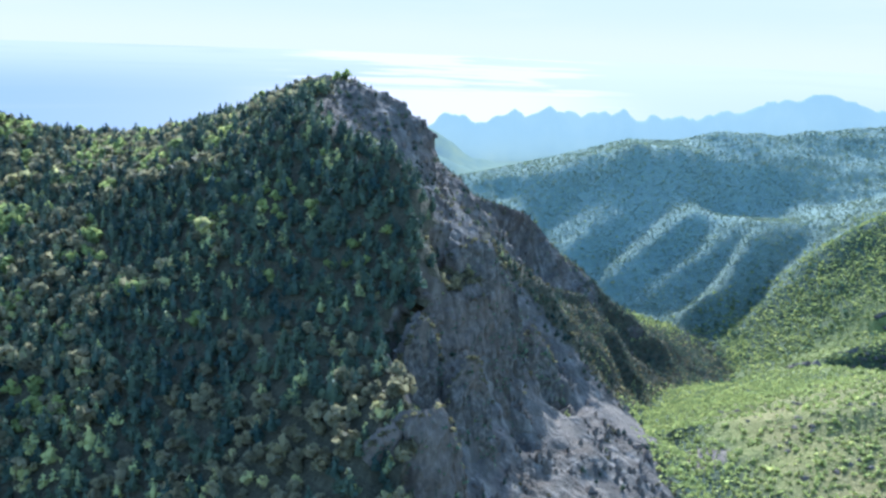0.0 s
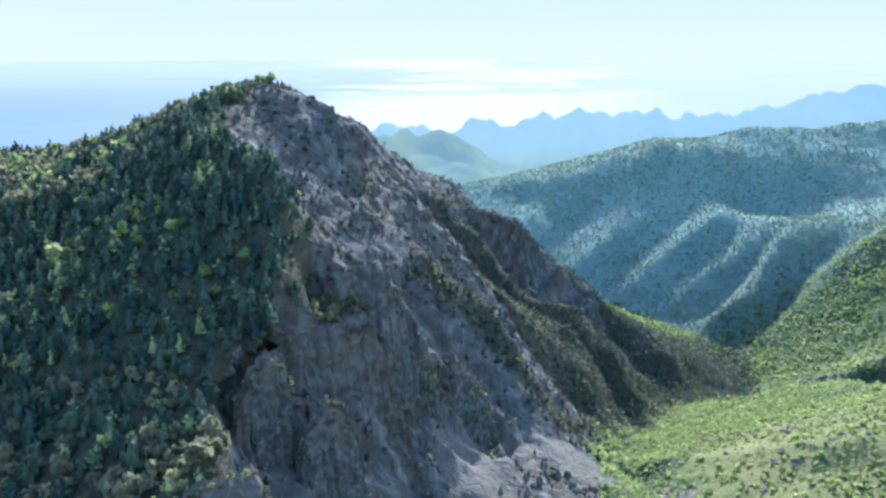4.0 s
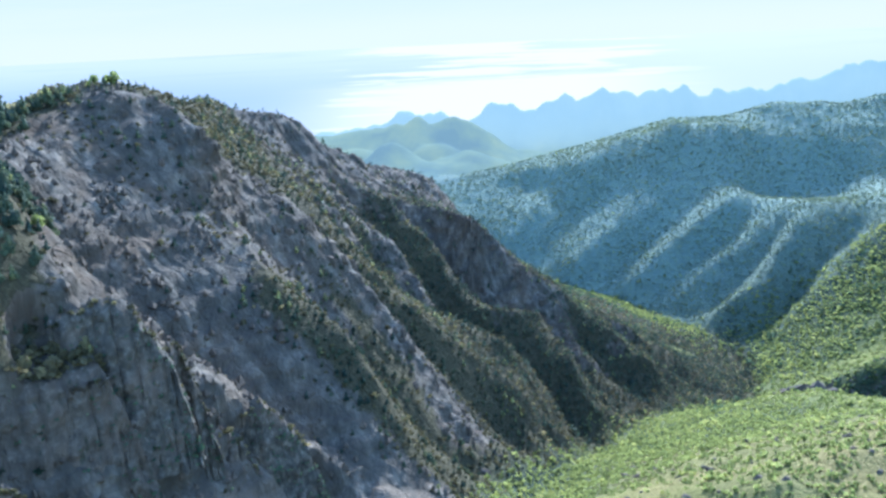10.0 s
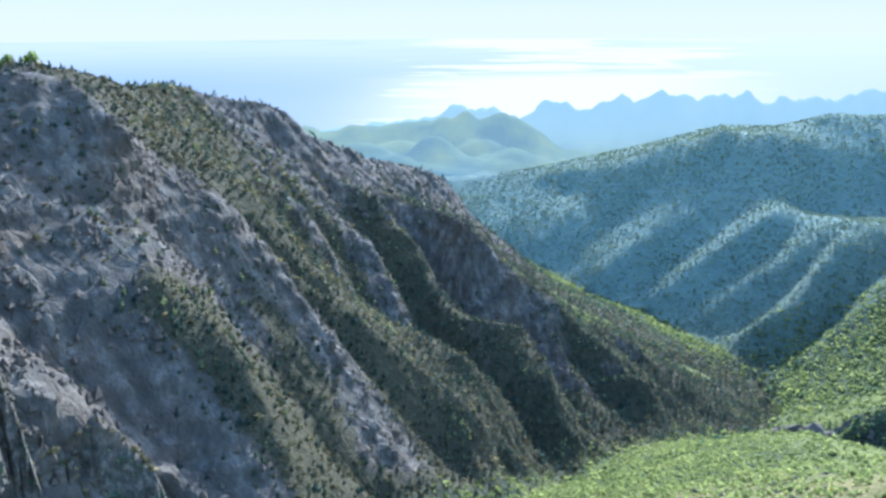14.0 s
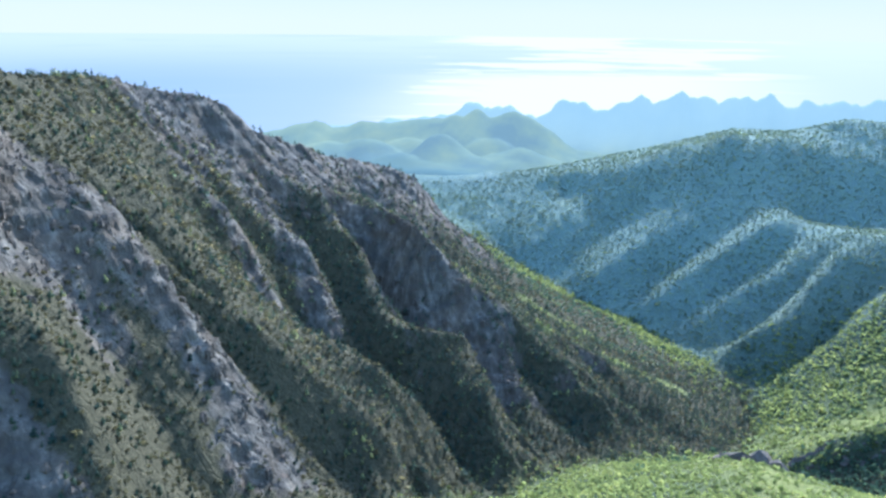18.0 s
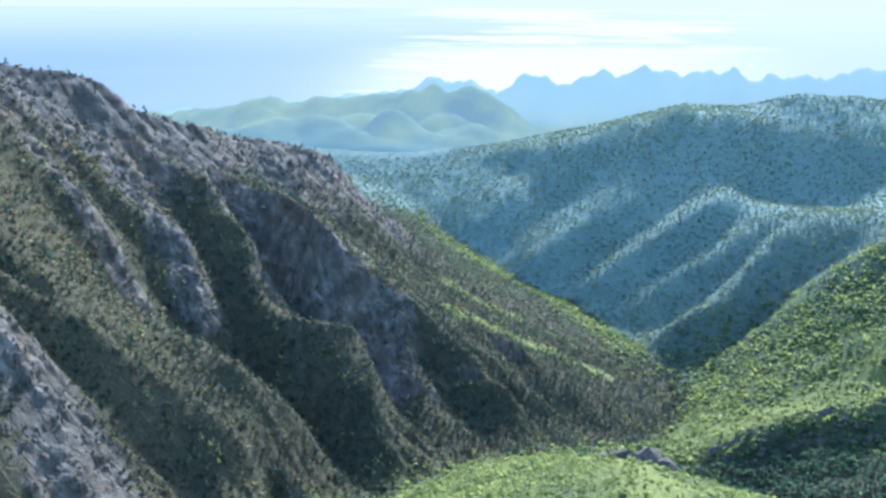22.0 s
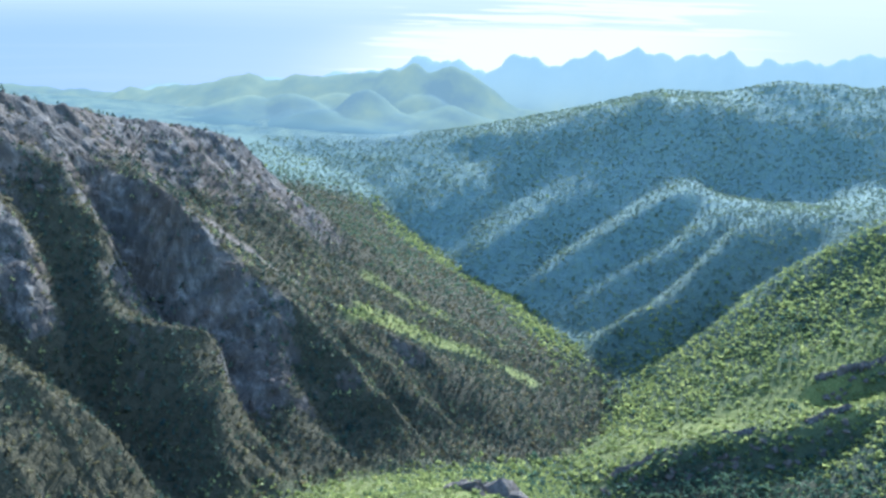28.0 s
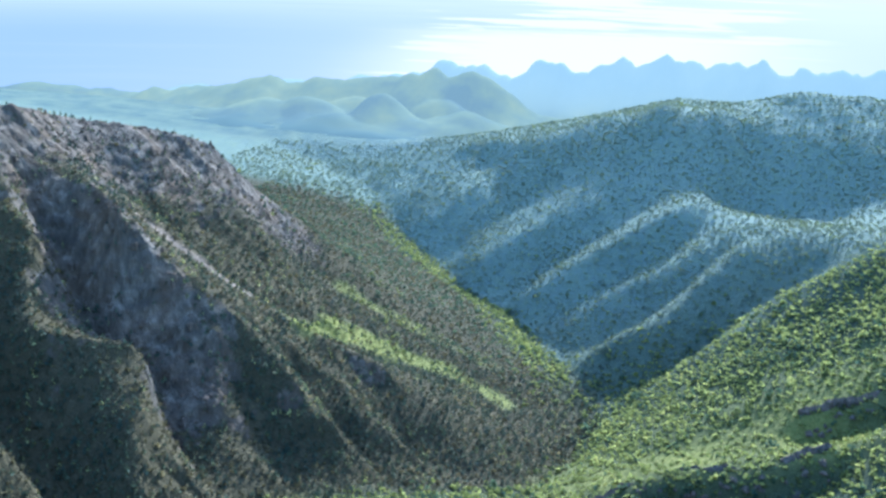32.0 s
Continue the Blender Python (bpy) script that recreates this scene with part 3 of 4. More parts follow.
# where the rock is bare
SCREE = 1 - smooth(line_distance(X, Y, [(60, 440), (72, 490), (90, 510), (138, 529), (168, 535)]) - 7 * smooth(X, 80, 130) + 8 * fractal(X, Y, 20, 3, 15), 5, 11)
SCREE = np.maximum(SCREE, 1 - smooth(line_distance(X, Y, [(76, 1080), (114, 1099), (157, 1120)]) + 3 * fractal(X, Y, 12, 2, 16), 3.5, 7.5))
RIB = np.maximum.reduce([k * np.exp(-(line_distance(X, Y, name) / w) ** 2) for name, w, k in (("spur_c", 21, 1.0), ("white_rib", 10, 1.0), ([(30, 1040), (100, 1022), (150, 1028), (182, 1000)], 30, 1.15), ([(-30, 942), (20, 930), (57, 905)], 16, 1.0), ([(60, 1075), (20, 1110), (10, 1160), (46, 1205)], 22, 0.8), ("buttress", 24, 0.5))])
FACE = CLIFF * smooth(-Y, -600, -540)                                   # the great cliff and its buttresses
WALL = CLIFF * smooth(Z, 450, 480) * smooth(-Y, -690, -620) + CLIFF * np.exp(-(line_distance(X, Y, "gully_b") / 22) ** 2) * smooth(Z, 400, 425) * 0.8
TOPS = CLIFF * np.exp(-(line_distance(X, Y, "crest") / 66) ** 2) * smooth(Y, 820, 900) * 1.0
GREEN = CLIFF * np.maximum(np.exp(-(line_distance(X, Y, "spur_b") / 16) ** 2) * smooth(X, 20, 45), 0.8 * np.exp(-(line_distance(X, Y, [(-8, 372), (2, 400), (-4, 430)]) / 13) ** 2))
PATCH = CLIFF * smooth(fractal(X, Y, 42, 4, 29), 0.15, 0.4) * smooth(Y, 820, 900) * 0.5      # rock showing through the scrub
BARE = np.clip(np.maximum.reduce([RIB * CLIFF, FACE, WALL, TOPS, PATCH]) - 1.3 * GREEN, -0.6, 1) - 0.4 * CLIFF * (1 - np.maximum.reduce([FACE, TOPS, 0.7 * RIB, 0.8 * PATCH])) - 0.7 * LEFT * (1 - CLIFF) - 0.15 * (1 - LEFT) - 0.6 * smooth(Y, 1330, 1450)
# buttresses, ledges and cracks of the rock faces, pushed out along the face
crag = CLIFF * np.maximum(smooth(SLOPE, 0.6, 1.2) * 0.35, np.clip(BARE * 1.3, 0, 1) * smooth(SLOPE, 0.2, 0.6)) * (1 - SCREE)
wx, wy = X + 6 * fractal(X, Y, 30, 2, 3), Y + 6 * fractal(X, Y, 30, 2, 4)
ribs = np.sqrt(np.abs(value_noise_3d(wx / 26, wy / 26, Z / 110, 101) * 2 - 1)) * (4.5 + 4.0 * FACE)
ribs += np.sqrt(np.abs(value_noise_3d(wx / 11, wy / 11, Z / 45, 131) * 2 - 1)) * (3.2 + 1.0 * FACE)
ribs += np.abs(value_noise_3d(wx / 5, wy / 5, Z / 14, 151) * 2 - 1) * 2.2
ribs += (value_noise_3d(wx / 2.4, wy / 2.4, Z / 4.5, 171) - 0.5) * 1.6
ledge = Z / 12.0 + fractal(X, Y, 60, 3, 9) * 1.3
ribs += smooth(np.abs(ledge - np.floor(ledge) - 0.5) * 2, 0.15, 0.85) * (2.4 + 2.0 * FACE)
bench = Z / 40.0 + fractal(X, Y, 75, 2, 33) * 0.7
ribs += smooth(np.abs(bench - np.floor(bench) - 0.5) * 2, 0.2, 0.8) * 3.5 * FACE
flat = 1 / np.sqrt(1 + SLOPE ** 2)
push = (ribs - 7.0 - 4.0 * FACE) * crag * (0.32 + 0.42 * np.clip(RIB, 0, 1))
ZONE = np.maximum.reduce([1 - smooth(line_distance(X, Y, p), 9, 18) for p in ([(-12, 366), (38, 424)], [(28, 442), (50, 462)], [(46, 468), (78, 500)], [(10, 425), (40, 442)], [(-10, 285), (18, 306)])])
push = push - 11.0 * ZONE * smooth(SLOPE, 0.4, 0.9)
PX, PY, PZ = X - gx_ * flat * push, Y - gy_ * flat * push, Z + flat * push


def sample(grid, x, y):
    """Bilinear reading of a grid at scattered places."""
    i = np.clip(np.searchsorted(GX, x) - 1, 0, len(GX) - 2)
    j = np.clip(np.searchsorted(GY, y) - 1, 0, len(GY) - 2)
    fx, fy = (x - GX[i]) / (GX[i + 1] - GX[i]), (y - GY[j]) / (GY[j + 1] - GY[j])
    return (grid[j, i] * (1 - fx) + grid[j, i + 1] * fx) * (1 - fy) + (grid[j + 1, i] * (1 - fx) + grid[j + 1, i + 1] * fx) * fy


def sheet(name, x, y, z, mat, attributes=(), sharp=None):
    rows_, cols = x.shape
    me = bpy.data.meshes.new(name)
    idx = np.arange(rows_ * cols).reshape(rows_, cols)
    quads = np.stack([idx[:-1, :-1], idx[:-1, 1:], idx[1:, 1:], idx[1:, :-1]], -1).reshape(-1, 4)
    me.vertices.add(x.size)
    me.vertices.foreach_set("co", np.stack([x, y, z], -1).astype(np.float32).ravel())
    me.loops.add(quads.size)
    me.loops.foreach_set("vertex_index", quads.astype(np.int32).ravel())
    me.polygons.add(len(quads))
    me.polygons.foreach_set("loop_start", np.arange(0, quads.size, 4, dtype=np.int32))
    me.update(calc_edges=True)
    for key, values in attributes:
        me.attributes.new(key, "FLOAT", "POINT").data.foreach_set("value", values.astype(np.float32).ravel())
    me.polygons.foreach_set("use_smooth", np.ones(len(quads), bool) if sharp is None else ~sharp[:-1, :-1].ravel())
    me.materials.append(mat)
    return new(name, me)


CREST_X = np.interp(Y, [1300, 1340, 1420, 1500, 1580, 1620, 1690, 1760, 1850], [430, 430, 400, 340, 280, 204, 130, 43, -20])
BEHIND = smooth(CREST_X - X, -10, 20) * (1 - smooth(Y, 1760, 1850)) * smooth(Y, 1270, 1340)       # the seaward flank of the last spur
FAR_SLOPE = smooth(CREST_X - X, -10, 20) * (1 - smooth(CREST_X - X + 25 * fractal(X, Y, 60, 3, 91), 30, 95)) * (1 - smooth(Y, 1700, 1850)) * smooth(Y, 1270, 1340)
COAST = smooth(Y, 1960, 2080) * (1 - smooth(X, -60, 60))
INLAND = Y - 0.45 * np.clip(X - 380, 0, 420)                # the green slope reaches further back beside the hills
# share of the painted haze tint in the ground, growing inland
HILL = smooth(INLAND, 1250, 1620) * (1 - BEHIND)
GLADES = ([(195, 1150), (190, 1235), (231, 1283), (281, 1321), (340, 1305)], [(150, 1330), (197, 1352), (246, 1384), (295, 1385)], [(150, 1402), (190, 1440), (240, 1462), (290, 1465)])
GRASS = (1 - smooth(np.minimum.reduce([line_distance(X, Y, g) for g in GLADES]) + 14 * fractal(X, Y, 34, 3, 17), 9, 24)) * LEFT
# dense woods below the rock band, with shade put into darker leaves and ground
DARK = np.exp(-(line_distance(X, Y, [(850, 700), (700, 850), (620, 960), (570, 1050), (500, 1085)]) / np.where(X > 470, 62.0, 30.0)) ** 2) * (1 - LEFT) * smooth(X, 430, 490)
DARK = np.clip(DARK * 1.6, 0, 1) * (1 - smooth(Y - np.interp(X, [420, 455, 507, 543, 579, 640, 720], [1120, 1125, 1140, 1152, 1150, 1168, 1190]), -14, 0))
MEADOW = smooth(fractal(X, Y, 70, 4, 19), 0.05, 0.4) * 0.7 + np.exp(-(line_distance(X, Y, "right_c") / 48) ** 2) + 0.85 * smooth(X, 165, 230) * (1 - smooth(Y, 620, 760)) + 0.55 * np.exp(-(line_distance(X, Y, [(470, 1160), (560, 1215), (680, 1300)]) / 34) ** 2)
MEADOW = np.clip(0.75 * MEADOW + 0.3 * smooth(X, 440, 520) * smooth(Y, 1120, 1180), 0, 1) * (1 - DARK) * (1 - smooth(Y, 1250, 1400))
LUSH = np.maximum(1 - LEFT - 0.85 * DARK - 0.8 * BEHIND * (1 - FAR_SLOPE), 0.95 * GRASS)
SHADY = smooth(gy_ * flat, 0.15, 0.55)                      # slopes that look away from the sun; dark woods thicken here to deepen shade
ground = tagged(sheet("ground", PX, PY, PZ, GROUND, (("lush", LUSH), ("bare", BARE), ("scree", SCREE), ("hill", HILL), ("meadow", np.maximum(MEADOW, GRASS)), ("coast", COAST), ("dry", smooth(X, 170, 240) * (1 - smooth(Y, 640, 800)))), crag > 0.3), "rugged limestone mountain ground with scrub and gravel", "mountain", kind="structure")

# ---- distance: coast plain, far mountains, sea ----
fx_, fy_ = graded([(-3600, 40), (-1200, 11), (1300, 11), (1500, 40), (3600, 40)]), graded([(2030, 12), (2800, 12), (3050, 30), (3300, 30)])
FX, FY = np.meshgrid(fx_, fy_)
FAR_TOP = [(-3600, 175), (-1667, 193), (-1497, 175), (-1329, 172), (-1225, 199), (-1064, 222), (-987, 213), (-862, 248), (-656, 262), (-391, 292), (-290, 326), (-230, 305), (-167, 320), (-90, 300), (20, 345), (120, 340), (221, 362), (322, 362), (420, 345), (501, 375), (620, 355), (837, 362), (954, 400), (1188, 440), (1361, 420), (1700, 440), (3600, 430)]
top = np.interp(FX, [p[0] for p in FAR_TOP], [p[1] for p in FAR_TOP]) + (30 * fractal(FX, FX * 0, 85, 5, 5, True) + 12) * (0.35 + 0.65 * smooth(FX, -700, -200))
base = np.interp(FX, [-3600, -900, -500, -100, 40, 600, 1500, 3600], [240, 250, 262, 262, 252, 262, 300, 320]) - 24 * (1 - smooth(FY, 2040, 2130))
base = base - 60 * smooth(FX, -40, 120) * (1 - smooth(FY, 2260, 2400)) - np.interp(FX, [-700, -100, 600], [95, 40, 0]) * np.clip((FY - 2150) / 750, 0, 1)
bulge = np.exp(-((FY - 2900) / (90.0 + 60 * smooth(-FX, 0, 600))) ** 2)
FZ = base + np.maximum(top - base, 0) * bulge 
# green hills of the coast: a long low ridge and the knolls before it (place, height above the plain, reach)
RIDGE = [(-3600, 215), (-1560, 215), (-1444, 238), (-1373, 248), (-1288, 246), (-1217, 232), (-1172, 236), (-1089, 243), (-1036, 240), (-982, 259), (-931, 254), (-844, 279), (-811, 272), (-694, 299), (-629, 319), (-582, 299), (-535, 303), (-503, 320), (-449, 323), (-411, 313), (-380, 323), (-306, 327), (-247, 346), (-218, 338), (-182, 365), (-150, 338), (-90, 361), (-26, 332), (30, 300), (110, 240), (3600, 240)]
crown = np.interp(FX, [p[0] for p in RIDGE], [p[1] for p in RIDGE]) + 7 * fractal(FX, FX * 0, 45, 4, 82, True)
FZ = np.maximum(FZ, base + np.maximum(crown - base, 0) * np.exp(-np.abs((FY - 2550 - 30 * fractal(FX, FY, 160, 2, 83)) / 120.0) ** 1.5))
for hx, hy, hh, hr in ((-490, 2290, 52, 85), (-395, 2300, 58, 75), (-213, 2300, 66, 60), (-108, 2270, 24, 45), (-19, 2320, 55, 80), (-280, 2220, 24, 60), (-600, 2260, 24, 80), (60, 2560, 30, 90), (-330, 2420, 50, 90), (-120, 2430, 60, 80)):
    d = np.hypot((FX - hx) * 0.75, FY - hy) / hr * (1 + 0.3 * fractal(FX, FY, 70, 3, 77))
    FZ = np.maximum(FZ, base + hh * np.exp(-d * d))
FZ = FZ + (7 * fractal(FX, FY, 60, 4, 78) + 16 * np.maximum(fractal(FX, FY, 190, 3, 80), 0)) * (1 - smooth(FY, 2760, 2900)) * smooth(FY, 2080, 2150)
FZ = FZ - smooth(FY, 2950, 3300) * 120
tagged(sheet("backdrop_coast", FX, FY, FZ, far_material()), "green coastal plain and far hills with blue haze painted on", "backdrop", kind="structure")

ang, rad = np.meshgrid(np.radians(np.arange(-75, 76, 3.0)), np.array([2960.0, 3500, 3900, 4300, 4470]))
tagged(sheet("sea", 250 + rad * np.sin(ang), 200 + rad * np.cos(ang) * 0.98, np.interp(rad, [2960, 3100, 4470], [100, 220, 510]), sea_material()), "blue sea with sun glitter and haze painted on", "sea", kind="structure")

ang, top_ = np.meshgrid(np.radians(np.arange(-78, 79, 3.0)), np.array([380.0, 600, 900, 1300]))
tagged(sheet("backdrop_sky", 250 + 4760 * np.sin(ang), 200 + 4760 * np.cos(ang), top_, sky_material()), "pale hazy sky above the sea's horizon", "sky", kind="structure")

# ---- plants ----
STONE = stone_material()
rng = np.random.default_rng(7)


def lump(r):
    """An irregular little block: eight facets round a squashed ball."""
    v = np.array([(0, 0, 0.75), (0.95, 0, 0), (0, 0.95, 0), (-0.95, 0, 0), (0, -0.95, 0), (0, 0, -0.6)])
    f = [(0, 1, 2), (0, 2, 3), (0, 3, 4), (0, 4, 1), (5, 2, 1), (5, 3, 2), (5, 4, 3), (5, 1, 4)]
    return v * rng.uniform(0.6, 1.35, v.shape) * r, f


def tuft(r, sprays):
    """A tuft of foliage: ragged sprays of leaves that cross at odd angles and let light through."""
    pts, tris = [], []
    for _ in range(sprays):
        n = rng.normal(0, 1, 3) + np.array((0, 0, 0.5))
        n /= np.linalg.norm(n)
        u = np.cross(n, rng.normal(0, 1, 3))
        u /= np.linalg.norm(u)
        v = np.cross(n, u)
        c = rng.uniform(-0.35, 0.35, 3) * r
        k = len(pts)
        for a, b in ((1, 0), (0.15, 0.8), (-1, 0.1), (-0.1, -0.85)):
            pts.append(c + (u * a + v * b + n * rng.uniform(-0.2, 0.2)) * r * rng.uniform(0.75, 1.35))
        tris += [(k, k + 1, k + 2), (k, k + 2, k + 3)]
    return np.array(pts), tris


def crown_shape(kind, tufts, corners):
    """Crown of unit height over a unit trunk, as points and triangles."""
    pts, tris = [], []
    if kind != "bush" and tufts > 10:                  # the dense heart of the crown
        wide, low, high = (0.2, 0.16, 0.9) if kind == "pine" else (0.3, 0.25, 0.85)
        for k in range(6):
            pts.append(np.array((math.cos(k * 1.047) * wide, math.sin(k * 1.047) * wide, low + (0.22 if kind == "round" else 0.06) * rng.uniform(0.5, 1.2))))
        pts += [np.array((0.0, 0.0, high)), np.array((0.0, 0.0, low))]
        for k in range(6):
            tris += [(k, (k + 1) % 6, 6), ((k + 1) % 6, k, 7)]
    for k in range(tufts):
        a = rng.uniform(0, 6.28)
        if kind == "pine":
            h = (k + rng.uniform(0.2, 0.9)) / tufts
            wide = 0.31 * (1 - h) ** 0.9 * rng.uniform(0.7, 1.1)
            c = np.array((math.cos(a) * wide, math.sin(a) * wide, 0.2 + 0.76 * h))
            r = 0.14 * (1.2 - 0.8 * h) * (1.35 if tufts < 10 else 1.0)
        elif kind == "round":
            h = rng.uniform(0, 1)
            wide = 0.42 * math.sqrt(max(0.05, 1 - (2 * h - 0.9) ** 2)) * rng.uniform(0.6, 1.05)
            c = np.array((math.cos(a) * wide, math.sin(a) * wide, 0.3 + 0.55 * h))
            r = rng.uniform(0.15, 0.25)
        else:
            wide = 0.5 * math.sqrt(rng.uniform(0, 1))
            c = np.array((math.cos(a) * wide, math.sin(a) * wide, 0.22 + 0.4 * rng.uniform(0, 1) * (1 - wide)))
            r = rng.uniform(0.2, 0.34)
        v, f = tuft(r, corners)
        n = len(pts)
        pts += list(v + c)
        tris += [tuple(i + n for i in t) for t in f]
    return np.array(pts), np.array(tris)


def trunk_shape(lean=0.04):
    pts, tris = [], []
    for h, r in ((-0.12, 0.035), (0.75, 0.008)):
        for k in range(4):
            pts.append((math.cos(k * 1.571) * r + lean * max(h, 0), math.sin(k * 1.571) * r, h))
    for k in range(4):
        j = (k + 1) % 4
        tris += [(k, j, 4 + j), (k, 4 + j, 4 + k)]
    return np.array(pts), np.array(tris)


def mesh_of(name, co, tris, mat, tone=None, sharp=False):
    me = bpy.data.meshes.new(name)
    me.vertices.add(len(co))
    me.vertices.foreach_set("co", co.astype(np.float32).ravel())
    me.loops.add(tris.size)
    me.loops.foreach_set("vertex_index", tris.astype(np.int32).ravel())
    me.polygons.add(len(tris))
    me.polygons.foreach_set("loop_start", np.arange(0, tris.size, 3, dtype=np.int32))
    me.update(calc_edges=True)
    if tone is not None:
        me.attributes.new("tone", "FLOAT", "POINT").data.foreach_set("value", tone.astype(np.float32))
    me.polygons.foreach_set("use_smooth", np.full(len(tris), not sharp))
    me.materials.append(mat)
    return me


def scatter(box, spacing, density):
    """Jittered places in a box of the plan, kept where density(x, y) passes a throw."""
    x0, x1, y0, y1 = box
    gx, gy = np.meshgrid(np.arange(x0, x1, spacing), np.arange(y0, y1, spacing))
    x = (gx + rng.uniform(-0.5, 0.5, gx.shape) * spacing).ravel()
    y = (gy + rng.uniform(-0.5, 0.5, gy.shape) * spacing).ravel()
    keep = rng.uniform(0, 1, x.shape) < density(x, y)
    return x[keep], y[keep]


def place_of(x, y):
    return sample(PX, x, y), sample(PY, x, y), sample(PZ, x, y)


def plants(name, xy, shapes, mat, low, high, label, category, squash=1.0, dwarf=None, lift=0.0, at=None):
    """Countless plants of one kind as one thing."""
    x, y = xy
    px, py, pz = place_of(x, y) if at is None else at
    size = rng.uniform(low, high, len(x)) * (0.75 + 0.5 * rng.uniform(0, 1, len(x)) ** 3)
    if dwarf is not None:
        size = size * dwarf
    spin, pick, tone = rng.uniform(0, 6.28, len(x)), rng.integers(0, len(shapes), len(x)), rng.uniform(0, 1, len(x))
    cos, tris, tones, n = [], [], [], 0
    for k, (v, f) in enumerate(shapes):
        sel = pick == k
        m = int(sel.sum())
        if not m:
            continue
        c, s_ = np.cos(spin[sel])[:, None], np.sin(spin[sel])[:, None]
        wide = (size[sel] * rng.uniform(0.8, 1.2, m))[:, None] * squash
        co = np.stack([(v[:, 0] * c - v[:, 1] * s_) * wide + px[sel][:, None], (v[:, 0] * s_ + v[:, 1] * c) * wide + py[sel][:, None], v[:, 2] * size[sel][:, None] + (pz + lift)[sel][:, None] - 0.25], -1)
        cos.append(co.reshape(-1, 3))
        tris.append((f[None] + (np.arange(m) * len(v))[:, None, None] + n).reshape(-1, 3))
        tones.append(np.repeat(tone[sel], len(v)))
        n += m * len(v)
    me = mesh_of(name, np.concatenate(cos), np.concatenate(tris), mat, np.concatenate(tones), mat is STONE)
    return tagged(new(name, me), label, category, kind="stuff")


def at_slope(x, y):
    return sample(SLOPE, x, y)


def forest_side(x, y):
    return (1 - sample(CLIFF, x, y)) * sample(LEFT, x, y)


PINES = [crown_shape("pine", 17, 2) for _ in range(7)]
PINES_FAR = [crown_shape("pine", 7, 2) for _ in range(7)]
ROUNDS = [crown_shape("round", 14, 2) for _ in range(6)]
ROUNDS_FAR = [crown_shape("round", 7, 2) for _ in range(6)]
BUSHES = [crown_shape("bush", 7, 3) for _ in range(6)]
BUSHES_FAR = [crown_shape("bush", 5, 2) for _ in range(6)]

fx, fy = scatter((-420, 40, 205, 660), 5.3, lambda x, y: forest_side(x, y) * (0.8 + 0.35 * value_noise(x / 22, y / 22, 5)))
near = (fx > -150) & (fy < 372)
broad = value_noise(fx / 16, fy / 16, 61) + rng.uniform(-0.25, 0.25, len(fx)) > 0.86 - 0.22 * smooth(-fx, 130, 220) - 0.2 * smooth(-fy, -370, -300)
WINDSWEPT = 1 - 0.68 * np.exp(-(line_distance(X, Y, "crest") / 28) ** 2) * smooth(X, -170, -100)   # stunted trees about the summit
plants("pine_forest", (fx[~near & ~broad], fy[~near & ~broad]), PINES, PINE, 7.5, 12.0, "dense dark green pine forest on a steep mountainside", "pine forest", dwarf=sample(WINDSWEPT, fx[~near & ~broad], fy[~near & ~broad]))
plants("broadleaf_forest", (fx[~near & broad], fy[~near & broad]), ROUNDS, LEAF, 6.0, 9.0, "yellow-green broadleaf trees scattered between dark pines", "trees")
rx_, ry_ = scatter((-420, -90, 280, 640), 6.0, lambda x, y: forest_side(x, y) * smooth(value_noise(x / 30, y / 30, 63) + 0.45 * smooth(-x, 120, 220), 0.6, 0.8) * 0.85)
plants("budding_forest", (rx_, ry_), ROUNDS, RUSSET, 6.5, 10.0, "brownish budding broadleaf trees on the forested slope", "trees")

# the nearest trees of the forest, one by one
pine_crowns = [mesh_of("crown", v, f, PINE, np.full(len(v), 0.0)) for v, f in PINES]
round_crowns = [mesh_of("crown", v, f, LEAF, np.full(len(v), 0.0)) for v, f in ROUNDS]
trunk_mesh = mesh_of("trunk", *trunk_shape(), BARK)
nx, ny, nb = fx[near], fy[near], broad[near]
order = np.argsort(ny)[:300]
px, py, pz = place_of(nx, ny)
for k in range(len(nx)):
    if k not in set(order.tolist()):
        continue
    leafy = bool(nb[k])
    tree = new("broadleaf_tree" if leafy else "pine_tree")
    size = float(rng.uniform(7.5, 12.5)) * (0.75 if leafy else 1.0)
    tree.matrix_world = Matrix.LocRotScale((px[k], py[k], pz[k] - 0.2), Euler((0, 0, float(rng.uniform(0, 6.28)))), (size * float(rng.uniform(0.85, 1.15)), size * float(rng.uniform(0.85, 1.15)), size))
    if leafy:
        tagged(tree, "light green broadleaf tree on the forested slope", "tree", "trees of the near forest")
    else:
        tagged(tree, "dark green pine tree on the forested slope", "pine tree", "trees of the near forest")
    for part_name, me in (("crown", (round_crowns if leafy else pine_crowns)[int(rng.integers(0, 6))]), ("trunk", trunk_mesh)):
        part_ob = new(part_name, me)
        part_ob.parent = tree
rest = np.argsort(ny)[300:]
plants("pine_grove", (nx[rest][~nb[rest]], ny[rest][~nb[rest]]), PINES, PINE, 7.5, 12.0, "dark green pines on the forested slope", "pine trees")
plants("broadleaf_grove", (nx[rest][nb[rest]], ny[rest][nb[rest]]), ROUNDS, RUSSET, 6.0, 9.0, "olive and yellow-green trees among pines above the cliff", "trees")

